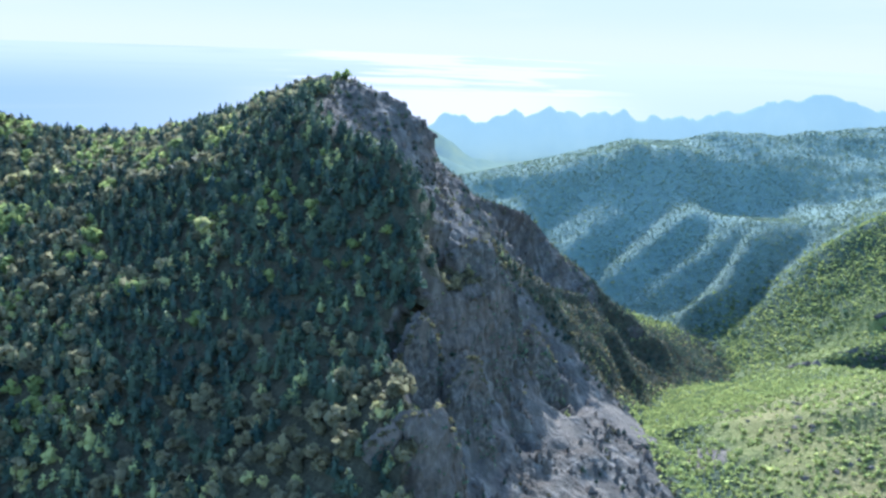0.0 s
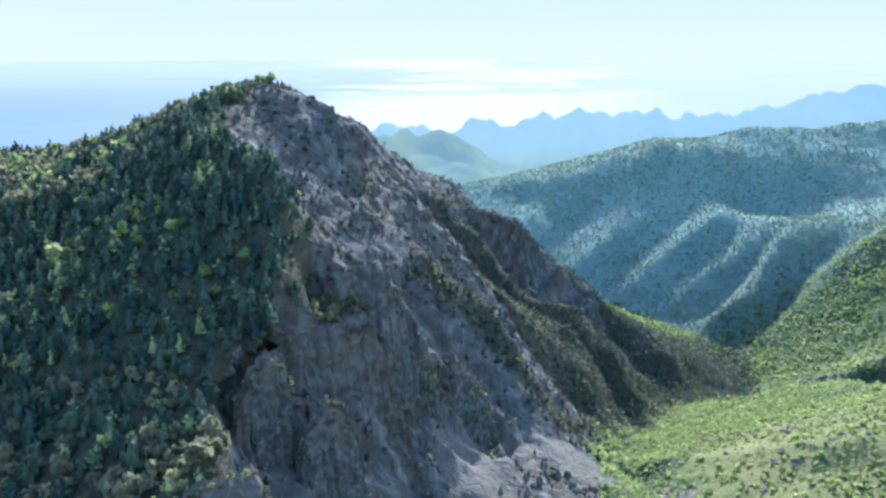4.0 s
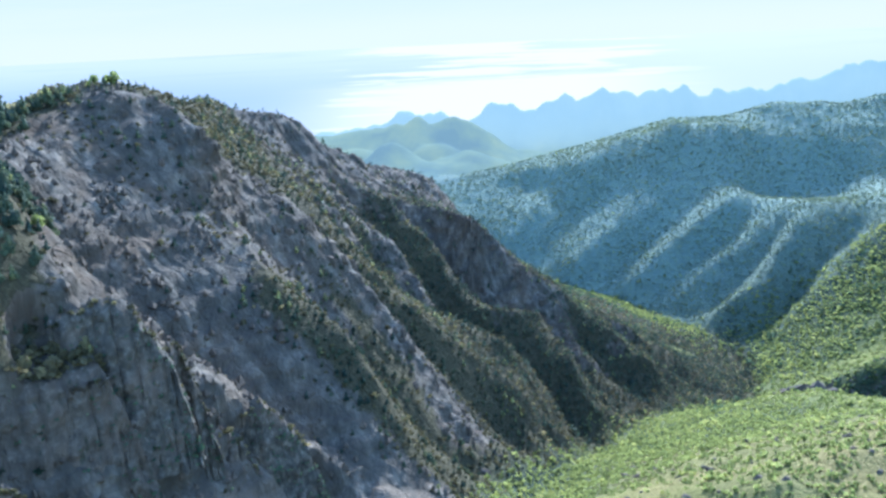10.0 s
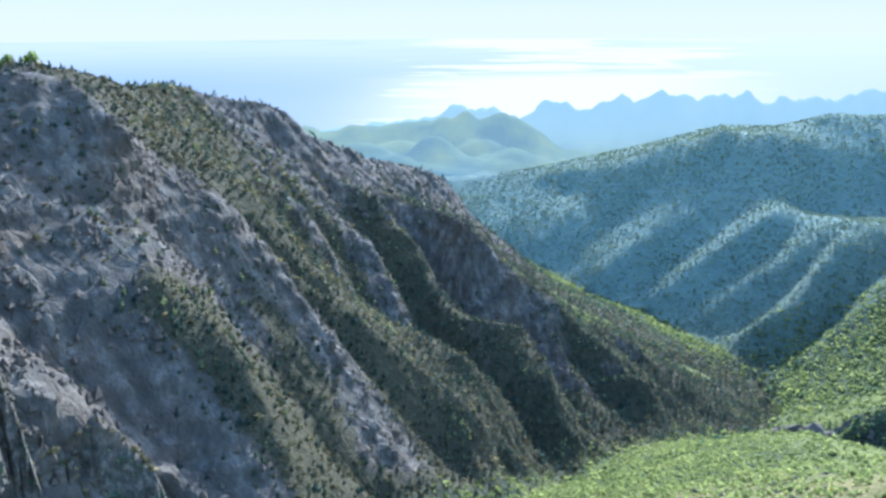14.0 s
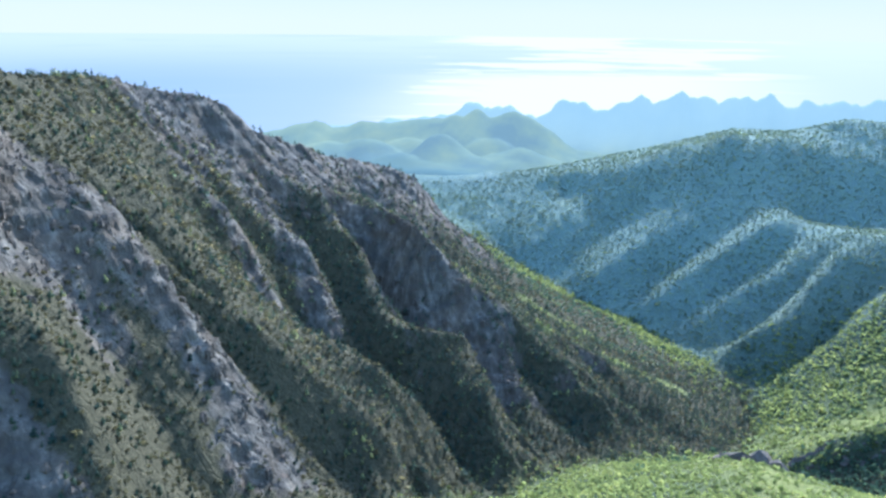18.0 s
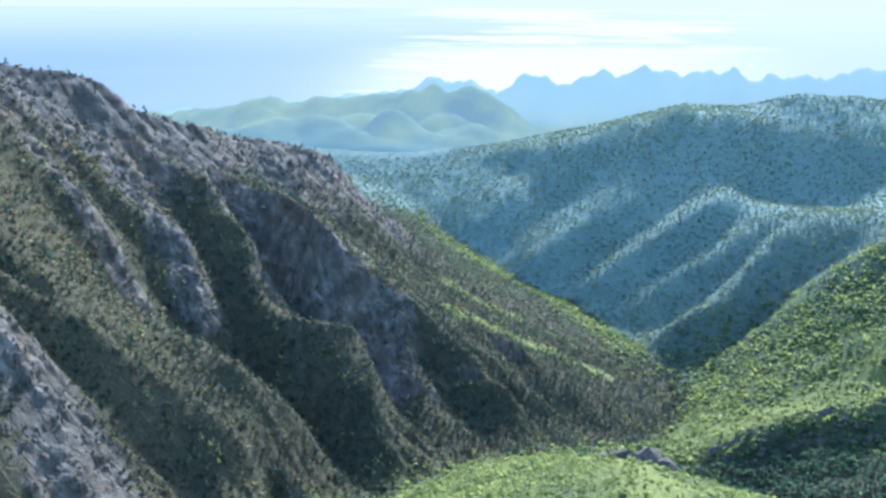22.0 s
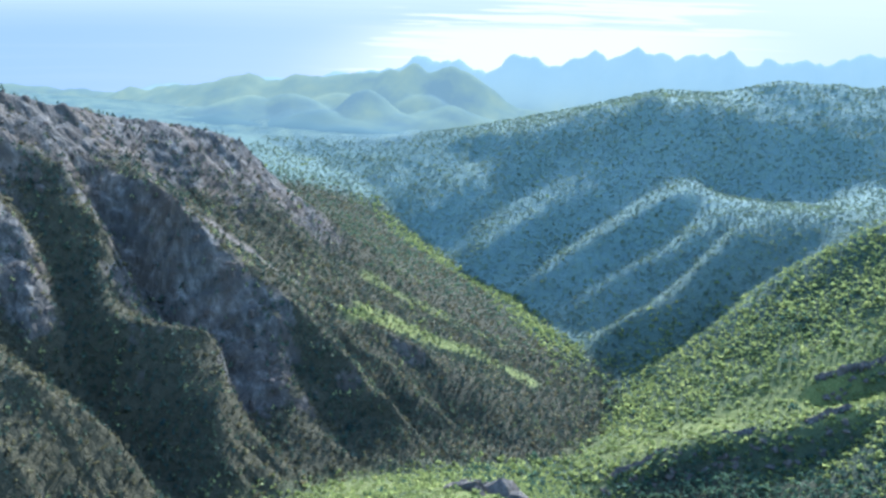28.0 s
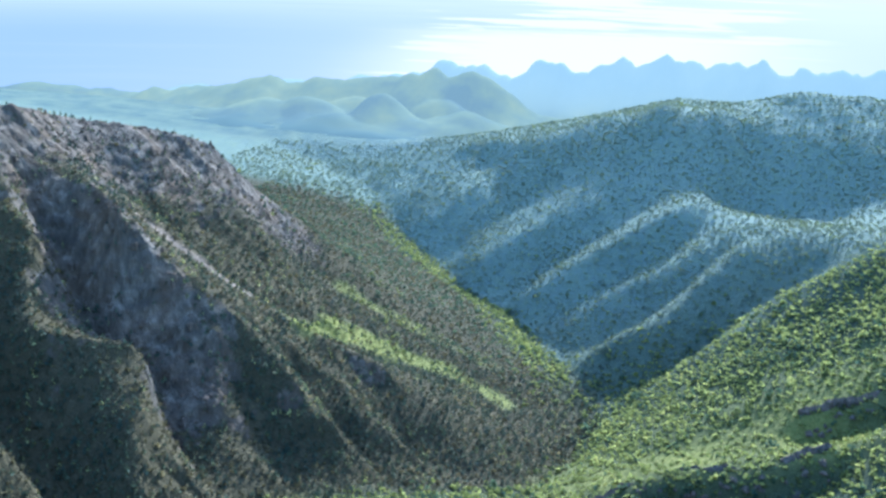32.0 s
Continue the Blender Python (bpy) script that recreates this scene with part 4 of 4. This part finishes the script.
# trees and scrub that hold on the ledges and spurs of the massif
fx, fy = scatter((-130, 240, 270, 760), 3.2, lambda x, y: sample(CLIFF, x, y) * (1 - sample(SCREE, x, y)) * np.clip(0.85 - 0.8 * sample(BARE, x, y) - 0.15 * smooth(at_slope(x, y), 1.0, 2.0), 0.04, 1) * (0.45 + 0.9 * smooth(value_noise(x / 14, y / 14, 21), 0.3, 0.7)))
# dark pines crowd the slopes away from the sun, adding to their shade
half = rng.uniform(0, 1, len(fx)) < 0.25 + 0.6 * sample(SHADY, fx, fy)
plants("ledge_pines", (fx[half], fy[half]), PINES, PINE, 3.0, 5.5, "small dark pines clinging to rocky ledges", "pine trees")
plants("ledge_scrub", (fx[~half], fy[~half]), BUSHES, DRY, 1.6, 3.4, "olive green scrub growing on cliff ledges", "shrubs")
fx, fy = scatter((-150, 450, 760, 1480), 3.7, lambda x, y: sample(CLIFF, x, y) * (1 - 0.75 * sample(GRASS, x, y)) * (1 - sample(SCREE, x, y)) * np.clip(1.0 - 1.0 * np.maximum(sample(BARE, x, y), 0), 0.12, 1) * (0.65 + 0.6 * value_noise(x / 25, y / 25, 22)))
# on the spurs too, dark pine replaces lighter scrub where shade falls
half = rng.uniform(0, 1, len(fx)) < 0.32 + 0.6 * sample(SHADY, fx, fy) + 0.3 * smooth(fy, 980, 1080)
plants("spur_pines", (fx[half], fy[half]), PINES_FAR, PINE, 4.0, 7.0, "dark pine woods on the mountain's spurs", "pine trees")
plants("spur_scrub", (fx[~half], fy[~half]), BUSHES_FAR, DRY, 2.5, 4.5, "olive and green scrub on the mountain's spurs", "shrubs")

# broken rock on the crests and faces


def bouldery(size, seed):
    """A weathered limestone block: a ball of facets cut back and flattened."""
    r = random.Random(seed)
    bm = bmesh.new()
    bmesh.ops.create_icosphere(bm, subdivisions=2, radius=size)
    for v in bm.verts:
        n = noise.noise(v.co / size * 1.3 + Vector((seed * 3.1, 0, 0)))
        v.co *= 1 + 0.7 * n
        v.co.z = max(v.co.z * 0.75, -0.3 * size)
    for _ in range(8):
        way = Vector((r.uniform(-1, 1), r.uniform(-1, 1), r.uniform(-0.2, 1))).normalized()
        d = size * r.uniform(0.45, 0.8)
        for v in bm.verts:
            over = v.co.dot(way) - d
            if over > 0:
                v.co -= way * over
    return bm


def boulder_mesh(size, seed):
    bm = bouldery(size, seed)
    me = bpy.data.meshes.new("boulder")
    bm.to_mesh(me)
    bm.free()
    me.polygons.foreach_set("use_smooth", np.zeros(len(me.polygons), bool))
    me.materials.append(STONE)
    return me


def buttress_shape(seed, taper, sides=15, levels=10):
    """A tower of rock, finned by upright joints and stepped by ledges, leaning in to a slanted top."""
    r = random.Random(seed)
    fin = [r.uniform(0.5, 1.15) for _ in range(sides)]
    tilt, way = r.uniform(0.08, 0.22), r.uniform(0, 6.28)
    slim, pts = 1.0, []
    for lv in range(levels):
        h = lv / (levels - 1)
        slim = 1 - taper * h * h + (0.0 if lv % 3 else -0.06) - (0.25 if lv == levels - 1 else 0)
        for k in range(sides):
            a = 6.2832 * (k + r.uniform(-0.22, 0.22)) / sides
            d = max(0.18, slim) * fin[k] * r.uniform(0.9, 1.1)
            x, y = math.cos(a) * d, math.sin(a) * d
            pts.append((x, y, h * (1 - tilt * (1 + x * math.cos(way) + y * math.sin(way)) * h) + r.uniform(-0.025, 0.025)))
    top = pts[-sides:]
    pts.append((sum(p[0] for p in top) / sides, sum(p[1] for p in top) / sides, sum(p[2] for p in top) / sides + r.uniform(0.0, 0.06)))
    tris = []
    for lv in range(levels - 1):
        for k in range(sides):
            a, b = lv * sides + k, lv * sides + (k + 1) % sides
            tris += [(a, b, b + sides), (a, b + sides, a + sides)]
    tris += [(len(pts) - 1 - sides + k, len(pts) - 1 - sides + (k + 1) % sides, len(pts) - 1) for k in range(sides)]
    return np.array(pts), np.array(tris)


TOWERS = [buttress_shape(40 + k, 0.3 if k < 8 else 0.62) for k in range(12)]


fx, fy = scatter((-130, 200, 560, 1250), 8.0, lambda x, y: np.clip(sample(RIB, x, y) + 0.6 * sample(WALL, x, y) + 0.6 * sample(TOPS, x, y), 0, 1) * sample(CLIFF, x, y) * (at_slope(x, y) > 0.4) * (1 - sample(FACE, x, y)) * (0.45 - 0.3 * np.clip(sample(TOPS, x, y), 0, 1)))
plants("rib_blocks", (fx, fy), [(v * np.array((1, 1, 1.9)) - np.array((0, 0, 1.25)), f) for v, f in TOWERS], STONE, 2.2, 5.0, "jagged limestone blocks along rocky ribs and crests", "rock")
ROCKS = [(lambda v, f: (v * np.array((1, 1, 1.5)) + np.array((0, 0, 0.2)), np.array(f)))(*lump(0.6)) for _ in range(8)]
fx, fy = scatter((-130, 720, 270, 1300), 3.0, lambda x, y: (sample(CLIFF, x, y) + 0.5 * (at_slope(x, y) > 0.85)) * (1 - sample(SCREE, x, y)) * np.clip(sample(BARE, x, y), 0, 1) * (0.03 + 0.4 * smooth(value_noise(x / 13, y / 13, 91), 0.45, 0.75)) * (1 - 0.6 * smooth(y, 700, 1000)))
plants("crag_rocks", (fx, fy), ROCKS, STONE, 1.6, 4.6, "broken grey limestone crags on cliff faces and crests", "rocks")

# slabs of the great cliff: each a wall of rock with a slanting top edge, cut by upright joints


def rock_slab(edge, foot, depth, seed, label, group="buttresses of the great cliff", tilt=-0.22):
    """A wall along the plan line of edge (place and height of its top), from foot upwards, depth metres thick."""
    path = np.array(edge, float)
    run = np.concatenate([[0], np.cumsum(np.hypot(np.diff(path[:, 0]), np.diff(path[:, 1])) + 0.35 * np.abs(np.diff(path[:, 2])))])
    n, rows_ = int(run[-1] / 0.9) + 2, 44
    u = np.linspace(0, run[-1], n)
    x, y, top = (np.interp(u, run, path[:, k]) for k in range(3))
    way = path[-1, :2] - path[0, :2]
    way = way / np.hypot(*way)
    back = np.array((-way[1], way[0]))
    top = top + 2.2 * fractal(u, u * 0 + seed, 9, 4, seed)
    v = np.linspace(0, 1, rows_)[:, None]
    z = foot + (top - foot)[None] * v
    uu = np.broadcast_to(u, z.shape)
    joints = np.abs(value_noise(uu / 5.5 + 0.3 * value_noise(uu / 9, z / 20, seed + 3), z / 60, seed + 1) * 2 - 1)
    out = 3.4 * np.sqrt(joints) + 1.6 * fractal(uu, z * 0.45, 5, 4, seed + 5) + 0.9 * fractal(uu, z, 2.2, 3, seed + 8)
    ledge = z / 13 + 0.8 * value_noise(uu / 14, z * 0, seed + 9)
    out = out + 1.0 * smooth(np.abs(ledge - np.floor(ledge) - 0.5) * 2, 0.2, 0.9) - 2.4 - 0.16 * (z - foot)
    rim = np.minimum((top[None] - z) + 0 * uu, np.minimum(uu, run[-1] - uu) * 0.8) + 1.5 * fractal(uu, z, 5, 3, seed + 21)
    out = out - 3.6 * (1 - smooth(rim, -0.5, 4.0)) ** 1.5                # worn round towards its edges
    front = np.stack([x[None] - back[0] * out, y[None] - back[1] * out, z], -1)
    rear_top = top + tilt * depth + 1.5 * fractal(u, u * 0, 6, 3, seed + 12)
    rear = np.stack([np.broadcast_to((x + back[0] * depth)[None], z.shape), np.broadcast_to((y + back[1] * depth)[None], z.shape), foot + (rear_top - foot)[None] * v], -1)
    mid = 0.5 * (front[-1:] + rear[-1:]) + np.array((0, 0, 1.2)) * (0.4 + fractal(u, u * 0, 4, 3, seed + 15))[None, :, None]
    shell = np.concatenate([front, mid, rear[::-1]])          # up the face, over the top and down the back
    co = shell.reshape(-1, 3)
    idx = np.arange(len(co)).reshape(shell.shape[:2])
    a, b, c, d = (q.ravel() for q in (idx[:-1, :-1], idx[:-1, 1:], idx[1:, 1:], idx[1:, :-1]))
    tris = np.concatenate([np.stack([a, b, c], -1), np.stack([a, c, d], -1)])
    half = shell.shape[0] // 2
    for col, flip in ((0, True), (n - 1, False)):             # the two ends
        e = idx[:, col]
        lo, hi = e[:half], e[::-1][:half]
        q = np.concatenate([np.stack([lo[:-1], hi[:-1], hi[1:]], -1), np.stack([lo[:-1], hi[1:], lo[1:]], -1)])
        tris = np.concatenate([tris, q[:, ::-1] if flip else q])
    thing = tagged(new("rock_buttress"), label, "cliff", group)
    thing.location = (float(x.mean()), float(y.mean()), foot)
    on_face = (tris < n * rows_).all(1)
    for name, pick in (("face", on_face), ("crown", ~on_face)):
        used, index = np.unique(tris[pick], return_inverse=True)
        new(name, mesh_of(name, co[used] - np.array(thing.location), index.reshape(-1, 3), STONE, None, True)).parent = thing
    SLAB_TOPS.append(mid[0])
    SLAB_FACES.append(front[3:-2].reshape(-1, 3))
    SHELVES.append((front[-1], rear[-1]))
    ENDS.append(front[6:, -4:].reshape(-1, 3))


SLAB_TOPS, SLAB_FACES, SHELVES, ENDS = [], [], [], []
for band, foot, seed in (([(444, 1122, 163), (458, 1128, 174), (475, 1133, 180), (490, 1139, 190), (507, 1143, 193)], 150, 301), ([(516, 1146, 196), (530, 1153, 206), (545, 1158, 208), (562, 1155, 214), (580, 1152, 216), (592, 1155, 214)], 176, 311), ([(604, 1160, 228), (622, 1166, 238), (640, 1168, 244)], 214, 321), ([(618, 1233, 238), (640, 1237, 249), (662, 1238, 256), (684, 1247, 262), (704, 1252, 272)], 222, 331)):
    rock_slab(band, foot, 9, seed, "grey limestone rock band across a green slope", "rock bands of the far slope")
rock_slab([(-16, 367, 486), (-1, 384, 489), (11, 397, 483), (22, 409, 481), (31, 418, 484), (35, 422, 467), (38, 426, 447), (41, 429, 424)], 396, 32, 201, "broad grey limestone wall with a slanting edge", tilt=0.2)
rock_slab([(26, 440, 466), (30, 446, 474), (42, 453, 479), (46, 457, 458), (48, 459, 440), (51, 462, 416)], 396, 14, 211, "tall pale limestone slab with a leaning top")
rock_slab([(8, 421, 497), (22, 428, 503), (31, 434, 502), (36, 438, 490), (41, 442, 477), (44, 445, 458), (46, 447, 441)], 436, 14, 221, "rounded grey limestone slab above the great cliff")
rock_slab([(44, 466, 433), (50, 472, 437), (54, 476, 430), (57, 479, 412), (60, 482, 396)], 382, 8, 231, "narrow limestone pillar at the foot of the cliff")
rock_slab([(54, 479, 437), (60, 485, 444), (67, 491, 431), (74, 497, 419), (77, 500, 402), (79, 502, 384)], 374, 12, 241, "steep grey limestone slab with a jagged top edge")
rock_slab([(-14, 347, 452), (-9, 351, 470), (-5, 355, 480), (1, 361, 484), (5, 365, 478), (8, 368, 462), (10, 370, 444)], 410, 10, 251, "limestone block with scrub on its top")
rock_slab([(9, 355, 440), (13, 359, 457), (20, 366, 466), (25, 370, 461), (28, 373, 448), (30, 375, 434)], 398, 10, 261, "low limestone block with scrub on its top")
rock_slab([(-16, 282, 462), (0, 290, 468), (12, 299, 470), (16, 304, 452), (19, 308, 430)], 386, 16, 271, "limestone wall below a wooded shelf")

# valley floor and the slopes across it
def open_side(x, y):
    return 1 - sample(LEFT, x, y)


boulders = [boulder_mesh(1.0, k) for k in range(8)]
bx, by = scatter((215, 470, 430, 690), 13.0, lambda x, y: 0.45 * open_side(x, y) + 0 * x)
px, py, pz = place_of(bx, by)
for k in range(len(bx)):
    rock = tagged(new("boulder", boulders[int(rng.integers(0, 8))]), "grey weathered limestone boulder in green scrub", "boulder", "boulders on the near slope")
    size = float(rng.uniform(0.9, 2.6))
    rock.matrix_world = Matrix.LocRotScale((px[k], py[k], pz[k] + 0.1 * size), Euler((0, 0, float(rng.uniform(0, 6.28)))), (size * 1.3, size, size * 0.8))


def outcrops(a, b, size, count, seed):
    """Angular rocks that stand out of the slope along the top of a rock band."""
    r = random.Random(seed)
    for k in range(count):
        t = r.uniform(0, 1)
        px, py, pz = (float(q[0]) for q in place_of(np.array([a[0] + (b[0] - a[0]) * t + r.uniform(-3, 3)]), np.array([a[1] + (b[1] - a[1]) * t + r.uniform(-8, 4)])))
        s_ = size * r.uniform(0.5, 1.1)
        rock = tagged(new("rock_outcrop", boulders[r.randrange(8)]), "angular grey limestone outcrop on a rock band", "rock", "outcrops along the rock bands")
        rock.matrix_world = Matrix.LocRotScale((px, py, pz + 0.1 * s_), Euler((r.uniform(-0.3, 0.3), r.uniform(-0.3, 0.3), r.uniform(0, 6.28))), (s_ * 1.2, s_ * 0.8, s_ * r.uniform(0.7, 1.3)))


def limestone_rock(x, y, wide, deep, tall, label, group):
    """A large weathered rock standing out of the slope."""
    px, py, pz = (float(q[0]) for q in place_of(np.array([x]), np.array([y])))
    rock = tagged(new("limestone_rock", boulders[int(rng.integers(0, 8))]), label, "rock", group)
    rock.matrix_world = Matrix.LocRotScale((px, py, pz - 0.2 * tall), Euler((float(rng.uniform(-0.3, 0.3)), float(rng.uniform(-0.3, 0.3)), float(rng.uniform(0, 6.28)))), (wide, deep, tall))


for x, y, wide, tall in ((394, 898, 22, 19), (378, 893, 15, 13), (409, 893, 15, 14), (366, 890, 8, 7), (386, 886, 10, 9)):
    limestone_rock(x, y, wide, wide * 0.75, tall, "rounded grey limestone knob above the valley", "rock knobs")
for k in range(14):
    x = 446 + 13 * k
    y = float(np.interp(x, [455, 507, 543, 579, 640], [1121, 1135, 1150, 1143, 1160]))
    limestone_rock(x + float(rng.uniform(-2, 2)), y + float(rng.uniform(-14, -4)), float(rng.uniform(3, 8)), float(rng.uniform(3, 6)), float(rng.uniform(3, 7)), "grey limestone outcrop of the rock band", "outcrops of the rock bands")
outcrops((445, 1118), (505, 1138), 3.2, 14, 1)
outcrops((515, 1138), (640, 1160), 3.8, 24, 2)
outcrops((360, 908), (405, 920), 4.0, 16, 3)
outcrops((620, 1226), (705, 1246), 4.0, 18, 4)

# the nearest shrubs of the slope, one by one
shrub_meshes = [mesh_of("shrub", v, f, LEAF, np.full(len(v), 0.0)) for v, f in BUSHES]
sx, sy = scatter((225, 420, 430, 600), 8.0, lambda x, y: 0.75 * open_side(x, y))
px, py, pz = place_of(sx, sy)
for k in range(min(len(sx), 280)):
    size = float(rng.uniform(1.6, 3.6))
    shrub = tagged(new("shrub", shrub_meshes[int(rng.integers(0, 6))]), "rounded yellow-green shrub on the grassy slope", "shrub", "shrubs on the near slope")
    shrub.matrix_world = Matrix.LocRotScale((px[k], py[k], pz[k] - 0.1), Euler((0, 0, float(rng.uniform(0, 6.28)))), (size * 1.2, size * 1.2, size))

fx, fy = scatter((70, 760, 380, 1100), 3.6, lambda x, y: open_side(x, y) * (1 - sample(DARK, x, y)) * (1 - 0.8 * sample(MEADOW, x, y)))
plants("valley_scrub", (fx, fy), BUSHES_FAR, LEAF, 2.2, 4.6, "bright green scrub on the valley floor and slope", "shrubs")
fx, fy = scatter((-60, 900, 1100, 1640), 4.6, lambda x, y: open_side(x, y) * (1 - sample(DARK, x, y)) * (1 - 0.8 * sample(MEADOW, x, y)) * (1 - smooth(sample(INLAND, x, y), 1270, 1480)) * (1 - sample(BEHIND, x, y)))
plants("slope_woods", (fx, fy), BUSHES_FAR, LEAF, 3.4, 6.4, "green broadleaf woods on the far valley slope", "trees")
fx, fy = scatter((300, 900, 900, 1640), 6.0, lambda x, y: open_side(x, y) * (1 - sample(MEADOW, x, y)) * (1 - smooth(sample(INLAND, x, y), 1300, 1480)) * (1 - sample(BEHIND, x, y)) * (0.06 + 0.6 * smooth(value_noise(x / 26 + y / 60, y / 26, 57), 0.5, 0.72)))
plants("slope_trees", (fx, fy), ROUNDS_FAR, WOOD, 4.0, 7.0, "darker green trees in clumps on the valley's slope", "trees")
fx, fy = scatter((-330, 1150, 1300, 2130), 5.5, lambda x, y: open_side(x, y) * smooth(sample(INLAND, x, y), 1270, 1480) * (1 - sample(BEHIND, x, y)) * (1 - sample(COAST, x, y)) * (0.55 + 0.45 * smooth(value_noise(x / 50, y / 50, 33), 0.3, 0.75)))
plants("hill_woods", (fx, fy), BUSHES_FAR, HAZED_LEAF, 2.8, 5.2, "woods on the hills across the valley, tinted with painted haze", "woods")
# real woods, but their dark leaves also carry part of the flank's shade
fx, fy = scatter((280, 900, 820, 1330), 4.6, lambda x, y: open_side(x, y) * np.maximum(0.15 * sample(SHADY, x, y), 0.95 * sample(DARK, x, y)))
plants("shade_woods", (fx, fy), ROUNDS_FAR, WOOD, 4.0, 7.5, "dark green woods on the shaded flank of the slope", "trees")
fx, fy = scatter((-120, 460, 1320, 1820), 5.0, lambda x, y: open_side(x, y) * sample(FAR_SLOPE, x, y) * 0.9)
plants("foot_woods", (fx, fy), BUSHES_FAR, LEAF, 3.6, 6.2, "fresh green woods at the mountain's foot", "trees")
fx, fy = scatter((-200, 440, 1320, 1860), 5.0, lambda x, y: open_side(x, y) * sample(BEHIND, x, y) * (1 - sample(FAR_SLOPE, x, y)) * 0.85)
half = rng.uniform(0, 1, len(fx)) < 0.55
plants("flank_scrub", (fx[half], fy[half]), BUSHES_FAR, DRY, 2.6, 4.6, "olive scrub on the mountain's seaward flank", "shrubs")
plants("flank_woods", (fx[~half], fy[~half]), BUSHES_FAR, WOOD, 3.2, 5.2, "dark green woods on the mountain's seaward flank", "trees")
fx, fy = scatter((150, 300, 1090, 1440), 4.4, lambda x, y: sample(GRASS, x, y) * 0.45)
plants("glade_scrub", (fx, fy), BUSHES_FAR, LEAF, 2.4, 4.6, "fresh green scrub in a glade on the spur", "shrubs")
tops = np.concatenate([t[:int(len(t) * 0.9)] for t in SLAB_TOPS[4:]])
tops = tops[rng.uniform(0, 1, len(tops)) < 0.55] + rng.uniform(-3, 3, (1, 3)) * np.array((1, 1, 0))
plants("cliff_top_scrub", (tops[:, 0], tops[:, 1]), BUSHES, DRY, 1.4, 3.2, "olive scrub along the tops of the cliff's buttresses", "shrubs", at=(tops[:, 0], tops[:, 1], tops[:, 2]))
faces = np.concatenate(SLAB_FACES)
faces = faces[rng.uniform(0, 1, len(faces)) < 0.07 * (0.2 + 1.6 * smooth(value_noise(faces[:, 0] / 7 + faces[:, 1] / 7, faces[:, 2] / 6, 61), 0.35, 0.7))]
plants("cliff_face_scrub", (faces[:, 0], faces[:, 1]), BUSHES_FAR, WOOD, 1.0, 2.4, "small dark shrubs rooted in the cracks of the cliff", "shrubs", at=(faces[:, 0], faces[:, 1], faces[:, 2] - 0.3))
front, rear = SHELVES[4]
along, across = rng.integers(0, int(len(front) * 0.72), 260), rng.uniform(0.02, 1.0, (260, 1)) ** 1.3
spots = front[along] * (1 - across) + rear[along] * across + np.array((0, 0, 0.4))
for name, sel, shapes, mat, low, high, label, kind_ in (("shelf_scrub", slice(0, 150), BUSHES, DRY, 1.8, 3.6, "olive and rust scrub on a shelf of the cliff", "shrubs"), ("shelf_trees", slice(150, 260), ROUNDS, RUSSET, 3.0, 5.5, "olive broadleaf trees on a shelf of the cliff", "trees")):
    plants(name, (spots[sel, 0], spots[sel, 1]), shapes, mat, low, high, label, kind_, at=tuple(spots[sel].T))
crumbs = []
for (front, rear), end in zip(SHELVES[4:], ENDS[4:]):
    k = rng.integers(0, len(front), 2 * len(front))
    w = rng.uniform(-0.05, 0.8, (len(k), 1))
    crumbs += [front[k] * (1 - w) + rear[k] * w, end[rng.uniform(0, 1, len(end)) < 0.3]]
crumbs = np.concatenate(crumbs)
crumbs = crumbs[rng.uniform(0, 1, len(crumbs)) < 0.6]
plants("rim_rocks", (crumbs[:, 0], crumbs[:, 1]), ROCKS, STONE, 1.0, 2.8, "broken limestone blocks along the buttresses' edges", "rocks", at=(crumbs[:, 0], crumbs[:, 1], crumbs[:, 2] - 0.4))
